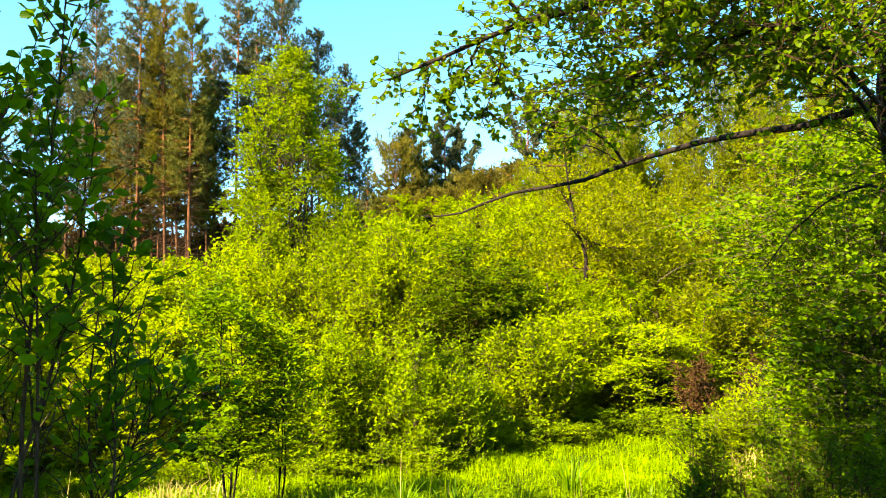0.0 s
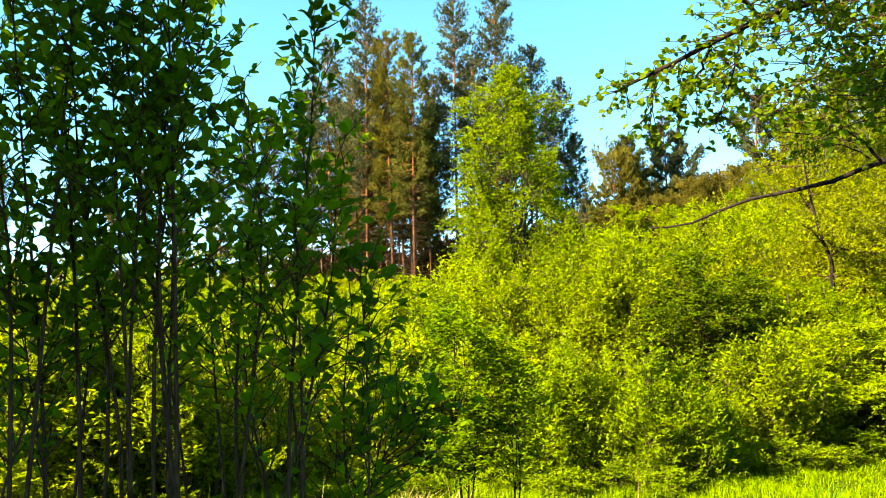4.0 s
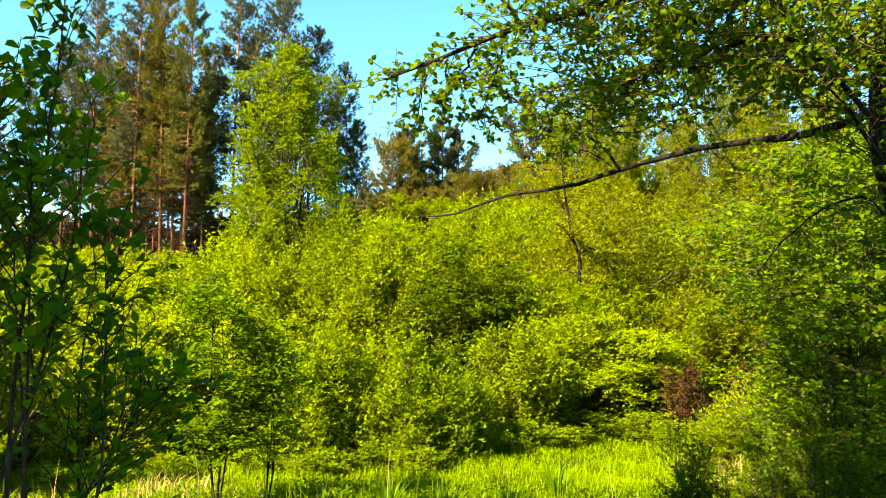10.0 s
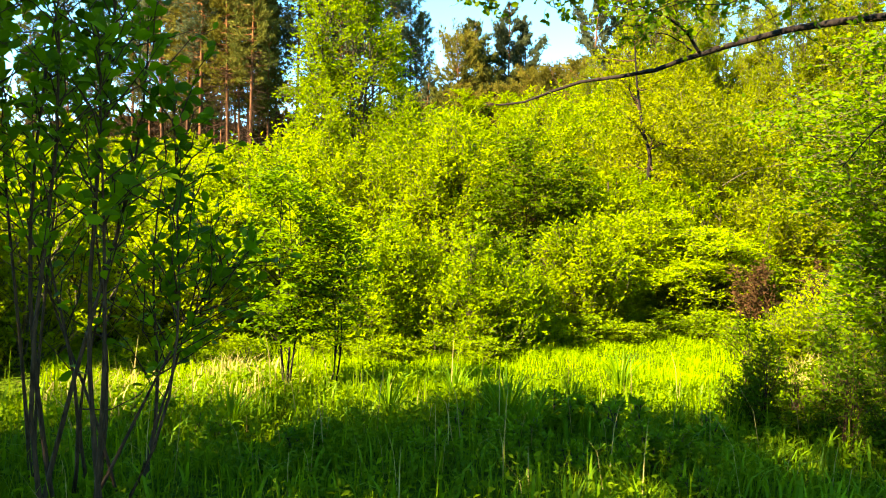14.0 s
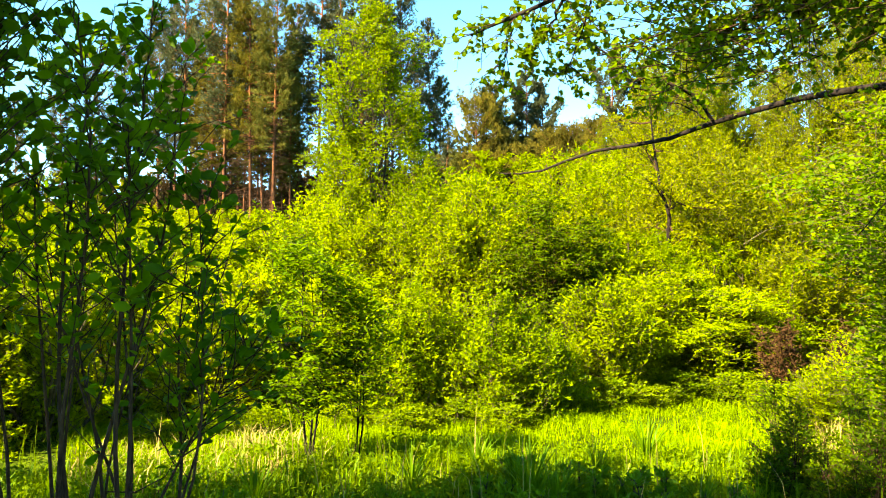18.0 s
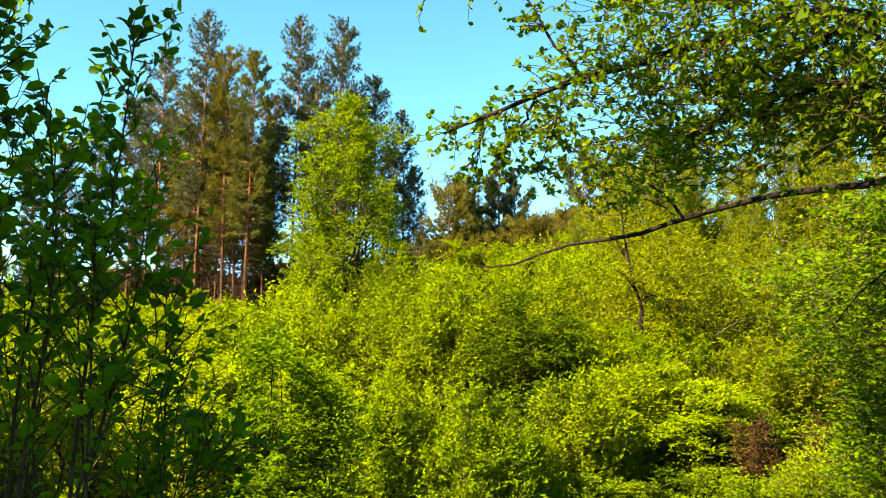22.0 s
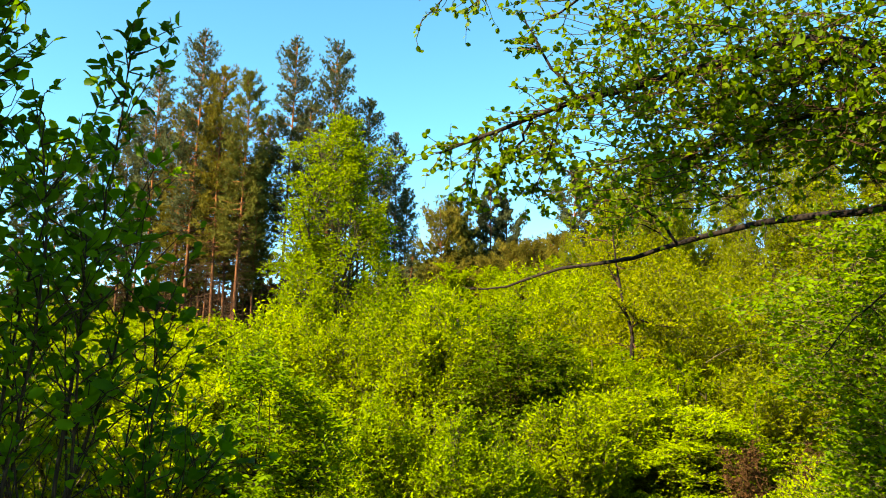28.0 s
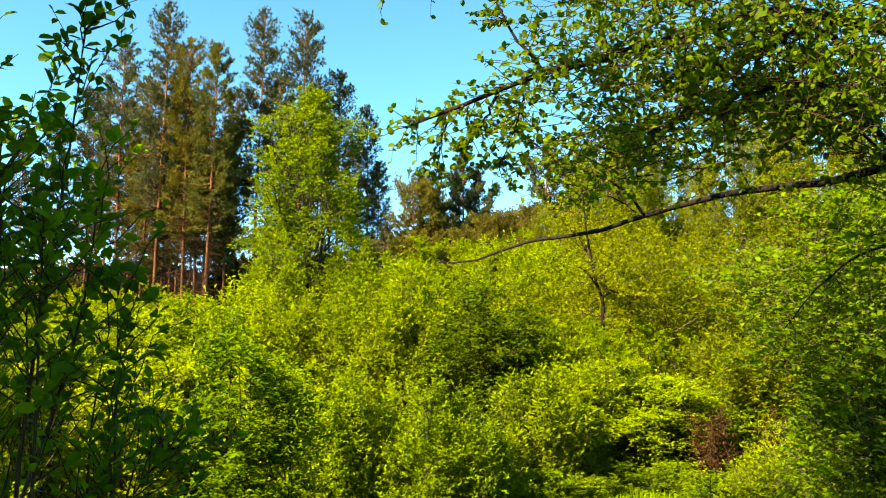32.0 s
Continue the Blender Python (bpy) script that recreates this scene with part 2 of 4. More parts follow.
def along(paths, which, s):
    """Points and directions at the fraction s of the chosen paths."""
    k = paths.shape[1]
    f = np.clip(s, 0, 0.999) * (k - 1)
    i = f.astype(int); w = (f - i)[:, None]
    a, b = paths[which, i], paths[which, i + 1]
    return a + (b - a) * w, unit(b - a)


def leaf_arrays(at, way, length, width, rng, fold=0.25, flat=0.35):
    """Folded pointed leaf blades, two triangles each; flat: how far they lie level."""
    n = len(at)
    way = unit(way)
    ref = unit(rng.normal(0, 1, (n, 3)) * (1 - flat) + np.array([0, 0, 1.0]) * flat * 2)
    side = unit(np.cross(way, ref)); nor = np.cross(side, way)
    L = np.asarray(length)[:, None]; W = np.asarray(width)[:, None]
    mid = at + way * L * 0.5 + nor * W * fold
    verts = np.stack([at, mid + side * W * 0.5, at + way * L - nor * L * 0.08, mid - side * W * 0.5], 1).reshape(-1, 3)
    b = np.arange(n)[:, None] * 4
    tris = np.concatenate([b + [0, 1, 2], b + [0, 2, 3]])
    return verts, tris


def blade_arrays(at, way, length, width, rng, flat=0.15):
    """Small pointed blades of one triangle each, for plants far off."""
    n = len(at)
    way = unit(way)
    ref = unit(rng.normal(0, 1, (n, 3)) * (1 - flat) + np.array([0, 0, 1.0]) * flat * 2)
    side = unit(np.cross(way, ref))
    L = np.asarray(length)[:, None]; W = np.asarray(width)[:, None]
    verts = np.stack([at - side * W * 0.4, at + side * W * 0.6 + way * L * 0.3, at + way * L], 1).reshape(-1, 3)
    return verts, np.arange(3 * n).reshape(-1, 3)


def oval_arrays(at, way, length, width, rng, fold=0.2, flat=0.4):
    """Rounded folded leaf blades, six triangles each."""
    n = len(at)
    way = unit(way)
    ref = unit(rng.normal(0, 1, (n, 3)) * (1 - flat) + np.array([0, 0, 1.0]) * flat * 2)
    side = unit(np.cross(way, ref)); nor = np.cross(side, way)
    L = np.asarray(length)[:, None]; W = np.asarray(width)[:, None]
    rib = [at + way * L * a - nor * L * 0.1 * a * a for a in (0.0, 0.34, 0.74, 1.0)]
    lift = nor * W * fold
    verts = np.stack([rib[0], rib[1], rib[2], rib[3], rib[1] + side * W * 0.46 + lift, rib[2] + side * W * 0.42 + lift,
                      rib[1] - side * W * 0.46 + lift, rib[2] - side * W * 0.42 + lift], 1).reshape(-1, 3)
    b = np.arange(n)[:, None] * 8
    tris = np.concatenate([b + t for t in ([0, 4, 1], [1, 4, 5], [1, 5, 2], [2, 5, 3], [0, 1, 6], [1, 7, 6], [1, 2, 7], [2, 3, 7])])
    return verts, tris


def leafy(rng, paths, twigs, leaves, twig_len, leaf_len, ratio=0.5, low=0.2, up=0.3, spread=0.9):
    """Side twigs on the stems and leaves along them: (twig paths, leaf places, leaf directions, lengths)."""
    n = len(paths)
    which = np.repeat(np.arange(n), twigs)
    s = low + (1 - low) * rng.random(len(which)) ** 0.8
    at, way = along(paths, which, s)
    out = unit(rng.normal(0, 1, (len(which), 3)) * np.array([1, 1, 0.5]))
    d = unit(way * 0.7 + out * spread + np.array([0, 0, up]))
    ln = twig_len * (1.15 - 0.6 * s) * rng.uniform(0.5, 1.2, len(which))
    tw = bent(at, at + d * ln[:, None], 4, rng, twig_len * 0.05)
    wl = np.repeat(np.arange(len(tw)), leaves)
    sl = rng.random(len(wl)) ** 0.8
    la, lw = along(tw, wl, sl)
    ld = unit(lw * 0.5 + rng.normal(0, 0.7, (len(wl), 3)) * np.array([1, 1, 0.7]) + np.array([0, 0, 0.1]))
    return tw, la, ld, leaf_len * rng.uniform(0.6, 1.25, len(wl))


def spot(az, r):
    """A place r metres away, az degrees to the right of straight ahead."""
    return r * math.sin(radians(az)), r * math.cos(radians(az))


def smooth01(v):
    v = np.clip(v, 0, 1)
    return v * v * (3 - 2 * v)


def land(x, y):
    """The height of the ground: level in the glade, rising behind it into a wooded slope, steeper to the right."""
    x, y = np.asarray(x, float), np.asarray(y, float)
    r, az = np.hypot(x, y), np.degrees(np.arctan2(x, y))
    az = np.where(y < 0, np.where(x > 0, 60, -60), az)
    top = 0.8 + 4.2 * smooth01((az + 18) / 34)
    rise = smooth01((r - 11.5) / 22) * np.where(y < 0, smooth01((r - 14) / 20) * 0.3, 1.0)
    bumps = 0.05 * np.sin(x * 1.7 + 0.6) * np.cos(y * 1.3) + 0.03 * np.sin(x * 4.1 + y * 3.3)
    dip = -0.4 * smooth01((r - 3) / 8)
    return top * rise + dip + bumps * smooth01((r - 1.0) / 3)


# ---- ground ----
def make_ground():
    rr = np.concatenate([np.linspace(0.0, 14, 60), np.linspace(14.6, 60, 60), np.geomspace(65, 3000, 16)])
    aa = np.linspace(0, 2 * np.pi, 161)[:-1]
    R, A = np.meshgrid(rr, aa, indexing="ij")
    X, Y = R * np.sin(A), R * np.cos(A)
    Z = land(X, Y)
    verts = np.stack([X, Y, Z], -1).reshape(-1, 3)
    n, k = R.shape
    i, j = np.meshgrid(np.arange(n - 1), np.arange(k), indexing="ij")
    p, q = i * k + j, i * k + (j + 1) % k
    r, t = p + k, q + k
    tris = np.concatenate([np.stack([p, t, q], -1).reshape(-1, 3), np.stack([p, r, t], -1).reshape(-1, 3)])
    tagged(new("ground", fast_mesh("ground", verts, tris, M_GROUND, True)), "rough grassy soil of a forest glade rising into a slope", "ground", kind="structure")


make_ground()


# ---- plants ----
def make_bush(name, seed, h, w, label, category, mat, stems=9, twigs=16, leaves=9, leaf=0.06, ratio=0.5, up=0.35, bark=None, low=0.2, group="", twig_len=None, spread=0.9, lean=(0, 0), shoots=0, shoot_len=0.42, shoot_up=0.9, shoot_low=0.06, twiggy=True, thin=1.0, skirts=True, fine=False, dome=0.38):
    """A shrub: stems fanning out of one root, side twigs and a crown of leaves."""
    rng = np.random.default_rng(seed)
    ob = thing(name, 0, 0, 0, label, category, group)
    a = rng.uniform(0, 2 * np.pi, stems) + np.arange(stems) * 2.4
    reach = w * 0.5 * np.sqrt(rng.uniform(0.02, 1, stems))
    tall = h * rng.uniform(0.72, 1.0, stems) * (1 - dome * (reach / (w * 0.5)) ** 2)
    foot = np.stack([np.cos(a), np.sin(a), 0 * a], 1) * (0.05 + 0.1 * reach[:, None])
    foot[:, 2] = -0.06
    tip = np.stack([np.cos(a) * reach + lean[0], np.sin(a) * reach + lean[1], tall], 1)
    paths = bent(foot, tip, 7, rng, 0.035 * h)
    thick = thin * (0.006 + 0.008 * h * rng.uniform(0.6, 1.1, stems))
    for i in range(stems):
        rad = np.linspace(thick[i], 0.25 * thick[i], 7)[None]
        part("stem", fast_mesh("stem", *tubes(paths[i:i + 1], rad), bark or M_BARK, True), ob)
    if shoots:
        sh, *_ = leafy(rng, paths, shoots, 1, h * shoot_len, leaf, low=shoot_low, up=shoot_up, spread=0.75 + 0.4 * (0.9 - shoot_up))
        ring = rng.uniform(0, 2 * np.pi, 2 * stems)
        out = np.stack([np.cos(ring), np.sin(ring), 0 * ring], 1)
        skirt = bent(out * 0.12 * w, out * w * rng.uniform(0.3, 0.55, (2 * stems, 1)) + np.array([0, 0, 1.0]) * h * rng.uniform(0.12, 0.4, (2 * stems, 1)), 4, rng, 0.03 * h)
        sh = np.concatenate([sh, skirt]) if skirts else sh
        part("shoot_growth", fast_mesh("shoot_growth", *tubes(sh[:, (0, 1, 3)], np.linspace(0.006, 0.002, 3)[None] * np.ones((len(sh), 1)) * (1 + 0.15 * h), 3), bark or M_BARK), ob)
        tw, la, ld, ll = leafy(rng, np.concatenate([sh, paths[:, ::2]]), twigs, leaves, twig_len or h * 0.12, leaf, ratio, 0.08, up, spread)
    else:
        tw, la, ld, ll = leafy(rng, paths, twigs, leaves, twig_len or h * 0.2, leaf, ratio, low, up, spread)
    if twiggy:
        part("twig_growth", fast_mesh("twig_growth", *tubes(tw[:, ::3], np.array([[0.004, 0.0015]]) * np.ones((len(tw), 1)) * (1 + 0.15 * h), 3), bark or M_BARK), ob)
    part("foliage", fast_mesh("foliage", *(blade_arrays(la, ld, ll, ll * ratio * 1.1, rng) if fine else leaf_arrays(la, ld, ll, ll * ratio, rng, 0.25, 0.15)), mat), ob)
    return ob


def put(ob, x, y, z=None, turn=0.0, scale=1.0, wide=1.0):
    """Moves a thing to a place on the ground."""
    m = pose(x, y, float(land(x, y)) if z is None else z, 0, 0, turn) @ Matrix.Diagonal((scale * wide, scale * wide, scale, 1))
    ob.matrix_basis = m
    return ob


def placed(x, y, turn=0.0, scale=1.0, wide=1.0, sink=0.0):
    return pose(x, y, float(land(x, y)) - sink, 0, 0, turn) @ Matrix.Diagonal((scale * wide, scale * wide, scale, 1))


def make_crowned(name, seed, label, category, mat, h, prof, clumps, sprays, leaves, leaf, ratio=0.5, stems=5, bark=None, spray_len=0.3, clump=0.22, tall=0.6, level=0.5, upright=0.2, hollow=0.45, lump=0.2, girth=0.7, group="", fine=False, tips=0.95):
    """A leafy shrub or tree with a crown of sprays gathered in clumps; prof: shares of the height and the crown's half-width there."""
    rng = np.random.default_rng(seed)
    ob = thing(name, 0, 0, 0, label, category, group)
    at_h, half = np.array(prof).T
    a = rng.uniform(0, 6.28, stems) + np.arange(stems) * 2.4
    top = rng.uniform(0.72, tips, stems); top[0] = tips
    reach = np.interp(top, at_h, half) * rng.uniform(0.15, 0.6, stems)
    foot = np.stack([np.cos(a), np.sin(a), 0 * a], 1) * 0.05 * half.max() * rng.uniform(0.3, 1.2, (stems, 1)) + (0, 0, -0.08)
    paths = bent(foot, np.stack([np.cos(a) * reach, np.sin(a) * reach, top * h], 1), 9, rng, 0.02 * h)
    thick = girth * (0.006 + 0.006 * h * rng.uniform(0.6, 1.1, stems))
    for i in range(stems):
        part("stem", fast_mesh("stem", *tubes(paths[i:i + 1], np.linspace(thick[i], 0.2 * thick[i], 9)[None], 6), bark or M_BARK, True), ob)
    # clumps within the crown, nearer to its outside
    grid = np.linspace(at_h[0], at_h[-1], 80)
    dens = np.interp(grid, at_h, half) + 0.06 * half.max()
    z = np.interp(rng.random(clumps), np.cumsum(dens) / dens.sum(), grid)
    a = rng.uniform(0, 6.28, clumps)
    ph = rng.uniform(0, 6.28, 4)
    uneven = 1 + lump * (np.sin(2 * a + 9 * z + ph[0]) + 0.7 * np.sin(5 * a - 17 * z + ph[1]) + 0.6 * np.sin(31 * z + ph[2]))
    rad = np.interp(z, at_h, half) * uneven * np.sqrt(rng.uniform(hollow ** 2, 1, clumps))
    mid = np.stack([np.cos(a) * rad, np.sin(a) * rad, z * h], 1)
    # boughs from the nearest stem
    low = np.clip((z * h - 0.55 * rad - 0.12) / (top[:, None] * h), 0.02, 0.97)
    gap = np.stack([np.linalg.norm(along(paths, np.full(clumps, i), low[i])[0] - mid, axis=1) for i in range(stems)])
    own = gap.argmin(0)
    st, _ = along(paths, own, low[own, np.arange(clumps)])
    boughs = bent(st, mid, 4, rng, 0.03 * h ** 0.5)
    part("branchwork", fast_mesh("branchwork", *tubes(boughs, np.linspace(0.006, 0.002, 4)[None] * np.ones((clumps, 1)) * girth * (0.7 + 0.25 * h), 4), bark or M_BARK, True), ob)
    # sprays of two rows of leaves
    n = clumps * sprays
    c = np.repeat(mid, sprays, 0)
    out = np.repeat(np.stack([np.cos(a), np.sin(a), 0 * a], 1), sprays, 0)
    at = c + np.clip(rng.normal(0, 0.8, (n, 3)), -1.5, 1.5) * clump * (1, 1, tall)
    if upright > 0.4:
        rel = (at[:, 2] - c[:, 2]) / (clump * tall)
        at[:, :2] = c[:, :2] + (at[:, :2] - c[:, :2]) * np.clip(0.8 - 0.55 * rel, 0.1, 1.4)[:, None]
    d = unit(out * 0.6 + rng.normal(0, 0.55, (n, 3)) * (1, 1, 0.45) + (0, 0, upright))
    ln = spray_len * rng.uniform(0.5, 1.2, n)
    tw = bent(at - d * ln[:, None] * 0.5, at + d * ln[:, None] * 0.5, 4, rng, 0.03 * spray_len)
    part("twig_growth", fast_mesh("twig_growth", *tubes(tw[:, ::3], np.array([[0.003, 0.001]]) * np.ones((n, 1)) * (0.7 + 0.15 * h), 3), bark or M_BARK), ob)
    which = np.repeat(np.arange(n), leaves)
    la, lw = along(tw, which, np.tile((np.arange(leaves) + 0.5) / leaves, n) + rng.uniform(-0.06, 0.06, len(which)))
    side = unit(np.cross(lw, (0, 0, 1.0)) + rng.normal(0, 0.25, lw.shape)) * np.where(np.arange(len(which)) % 2, 1.0, -1.0)[:, None]
    ld = unit(lw * 0.55 + side * 0.8 + rng.normal(0, 0.22, lw.shape) + (0, 0, 0.12))
    ll = leaf * rng.uniform(0.6, 1.25, len(which))
    part("foliage", fast_mesh("foliage", *(blade_arrays(la, ld, ll, ll * ratio * 1.2, rng, level) if fine else leaf_arrays(la, ld, ll, ll * ratio, rng, 0.2, level)), mat), ob)
    return ob


def make_conifer(name, seed, h, crown_from, wide, label, needle, tufts=2300, tuft=0.2, sharp=1.5, group="pines of the stand", trunk_r=0.10, nd=130, whorl=0.36, needle_width=0.11, rep=9, gap=0.5):
    """A conifer: bare trunk, dead lower branches, whorls of branches that rise to a pointed top and carry tufts of needles. sharp: metres over which the top widens."""
    rng = np.random.default_rng(seed)
    ob = thing(name, 0, 0, 0, label, "pine tree", group)
    s = np.linspace(0, 1, 12)
    path = np.stack([0.12 * np.sin(s * 3 + seed), 0.10 * np.sin(s * 4 + 2 * seed), -0.2 + s * (h + 0.2)], 1)[None]
    part("trunk", fast_mesh("trunk", *tubes(path, (trunk_r * (1 - 0.93 * s) + 0.010)[None], 8), M_PINEBARK, True), ob)
    levels = np.arange(crown_from, h - 0.1, whorl)
    z0 = np.repeat(levels, 6) + rng.uniform(-0.1, 0.1, 6 * len(levels))
    nb = len(z0)
    down = h - z0
    u = down / (h - crown_from)
    length = wide * (1 - np.exp(-down / sharp)) * np.repeat(rng.uniform(1 - gap, 1.1, len(levels)), 6) * rng.uniform(0.6, 1.15, nb) * np.clip(2.2 - 1.4 * u, 0.7, 1) + 0.06
    a = rng.uniform(0, 6.28, nb) + np.arange(nb) * 1.05
    rise = 1.1 - 1.0 * np.clip(u * 1.2, 0, 1) + rng.normal(0, 0.12, nb)
    base, _ = along(path, np.zeros(nb, int), z0 / h)
    base[:, 2] = z0
    en = base + np.stack([np.cos(a), np.sin(a), rise], 1) * length[:, None]
    br = bent(base, en, 5, rng, 0.03, -0.06)
    part("branchwork", fast_mesh("branchwork", *tubes(br[:, ::2], np.linspace(0.024, 0.007, 3)[None] * np.ones((nb, 1)), 3), M_PINEBARK), ob)
    w = (length + 0.05) * np.clip(1.5 - 0.8 * u, 0.5, 1)
    which = rng.choice(nb, tufts, p=w / w.sum())
    at, way = along(br, which, 0.15 + 0.85 * rng.random(tufts) ** 0.6)
    at = at + rng.normal(0, 0.09, (tufts, 3)) * (0.15 + length[which])[:, None]
    atn = np.repeat(at, rep, 0)
    wayn = unit(np.repeat(way, rep, 0) * 1.0 + rng.normal(0, 0.55, (tufts * rep, 3)) + np.array([0, 0, 0.45]))
    ll = tuft * rng.uniform(0.6, 1.2, tufts * rep) * np.repeat(0.65 + 0.35 * np.clip(length[which] / 0.6, 0, 1), rep)
    part("needles", fast_mesh("needles", *blade_arrays(atn, wayn, ll, ll * needle_width * 1.4, rng, 0.1), needle), ob)
    zd = rng.uniform(0.16 * h, crown_from + 0.2 * (h - crown_from), nd); a = rng.uniform(0, 6.28, nd)
    st = np.stack([0 * a, 0 * a, zd], 1)
    ln = rng.uniform(0.3, 1.0, nd) * wide
    en = st + np.stack([np.cos(a) * ln, np.sin(a) * ln, rng.uniform(-0.3, 0.25, nd)], 1)
    dead = bent(st, en, 4, rng, 0.07)
    tw, *_ = leafy(rng, dead, 3, 1, 0.4, 0.1, low=0.3, up=-0.1)
    v1, t1 = tubes(dead, np.linspace(0.014, 0.004, 4)[None] * np.ones((nd, 1)), 3)
    v2, t2 = tubes(tw[:, ::3], np.linspace(0.005, 0.003, 2)[None] * np.ones((len(tw), 1)), 3)
    part("dead_branchwork", fast_mesh("dead_branchwork", np.concatenate([v1, v2]), np.concatenate([t1, t2 + len(v1)]), M_TWIG), ob, "bare dead lower branches")
    return ob


# ---- pine stand ----
PINE = "tall slender pine with orange-brown trunk and sunlit brownish-green needles"
pines = [
    make_conifer("pine_tree", 11, 18.0, 7.6, 1.35, PINE, M_SPRUCE, 3600, sharp=2.0, gap=0.4),
    make_conifer("pine_tree", 12, 16.5, 6.6, 1.25, PINE, M_BUFF, 4000, sharp=1.3, gap=0.35),
    make_conifer("pine_tree", 13, 18.2, 7.6, 1.6, PINE, M_SPRUCE, 4200, sharp=1.7, gap=0.45),
    make_conifer("pine_tree", 14, 16.0, 6.6, 1.1, PINE, M_NEEDLE, 3800, sharp=1.2, gap=0.3),
    make_conifer("distant_pine", 15, 16.0, 3.5, 1.7, "distant pine tree with dull green needles in the wood", M_NEEDLE, 900, 0.45, 1.8, "distant pines of the wood", nd=20, whorl=0.7, needle_width=0.15),
    make_conifer("distant_pine", 16, 17.0, 4.0, 1.6, "distant pine tree with dull green needles in the wood", M_BUFF, 900, 0.45, 1.6, "distant pines of the wood", nd=20, whorl=0.7, needle_width=0.15),
]


def pine_at(kind, az, r, top_el, turn, first=[0] * 6):
    """Stands a pine so that its top reaches the given elevation above the eye."""
    x, y = spot(az, r)
    scale = (1.6 + r * math.tan(radians(top_el)) - float(land(x, y))) / (18.0, 16.5, 18.2, 16.0, 16.0, 17.0)[kind]
    m = placed(x, y, turn, scale, 1.0)
    if first[kind]:
        copy_thing(pines[kind], m)
    else:
        pines[kind].matrix_basis = m
        first[kind] = 1


for kind, az, r, el, turn in ((0, -20.2, 42, 22.2, 10), (1, -18.6, 41, 19.9, 80), (3, -16.9, 40, 19.8, 200), (0, -13.8, 43, 22.1, 0),
                              (2, -10.8, 41, 22.1, 140), (2, -8.3, 42, 19.4, 50), (0, -22.8, 45, 19.3, 250), (3, -12.3, 45, 18.6, 30),
                              (1, -15.3, 46, 17.4, 120), (1, -21.2, 44, 17.6, 300), (3, -9.6, 44, 17.6, 210), (0, -6.2, 44, 16.2, 90),
                              (3, -24.6, 48, 16.5, 170), (3, -19.5, 45, 17.6, 12), (1, -17.8, 43, 17.0, 99), (3, -11.6, 46, 15.0, 260),
                              (0, -26.8, 50, 14.5, 33), (3, -30.5, 52, 12.0, 75), (1, -35.0, 55, 11.0, 140), (3, -39.5, 55, 10.5, 20),
                              (1, -44.0, 52, 12.0, 220), (0, -28.5, 60, 12.5, 190), (3, -33.0, 62, 10.0, 280), (1, -37.5, 64, 9.5, 310),
                              (3, -18.2, 49, 14.6, 66), (1, -7.3, 48, 14.2, 11), (1, -22.0, 50, 15.8, 133),
                              (3, -16.1, 50, 13.8, 244), (0, -23.6, 47, 16.2, 86), (3, -5.4, 45, 12.8, 178), (3, -10.2, 50, 13.4, 77), (1, -20.6, 52, 13.6, 205),
                              (3, -17.3, 44, 14.4, 31), (1, -16.4, 45, 13.2, 171), (3, -15.8, 43, 14.8, 283), (3, -18.9, 44, 14.0, 222), (3, -19.9, 46, 13.6, 161), (1, -21.6, 45, 13.2, 271)):
    pine_at(kind, az, r, el, turn)

rng = np.random.default_rng(3)
for i, az in enumerate((*np.arange(-52.0, -26.0, 1.3), *np.arange(-26.0, -2.0, 0.9))):
    el = np.interp(az, (-52, -30, -24, -8, -2), (7.5, 8.0, 10.0, 10.0, 7.6))
    pine_at(4 + int(rng.integers(2)), az + rng.uniform(-0.5, 0.5), 62 + 20 * rng.random(), el + rng.uniform(-2.0, 1.6), rng.uniform(0, 360))

YOUNG = "young bushy pine with drooping brownish-green needles on the slope"
young = [
    make_conifer("young_pine", 21, 8.0, 1.2, 1.5, YOUNG, M_NEEDLE, 4600, 0.22, 1.6, "young pines on the slope", 0.08, 30, 0.3),
    make_conifer("young_pine", 26, 8.0, 0.8, 1.7, "young pine with buff brown needles on the slope", M_BUFF, 5000, 0.22, 1.0, "young pines on the slope", 0.08, 30, 0.3),
    make_conifer("young_pine", 22, 8.0, 1.0, 1.35, "young bluish pine with dark open branches on the slope", M_SPRUCE, 4000, 0.22, 2.0, "young pines on the slope", 0.08, 40, 0.42, gap=0.7),
]
fresh = [0, 1, 2]
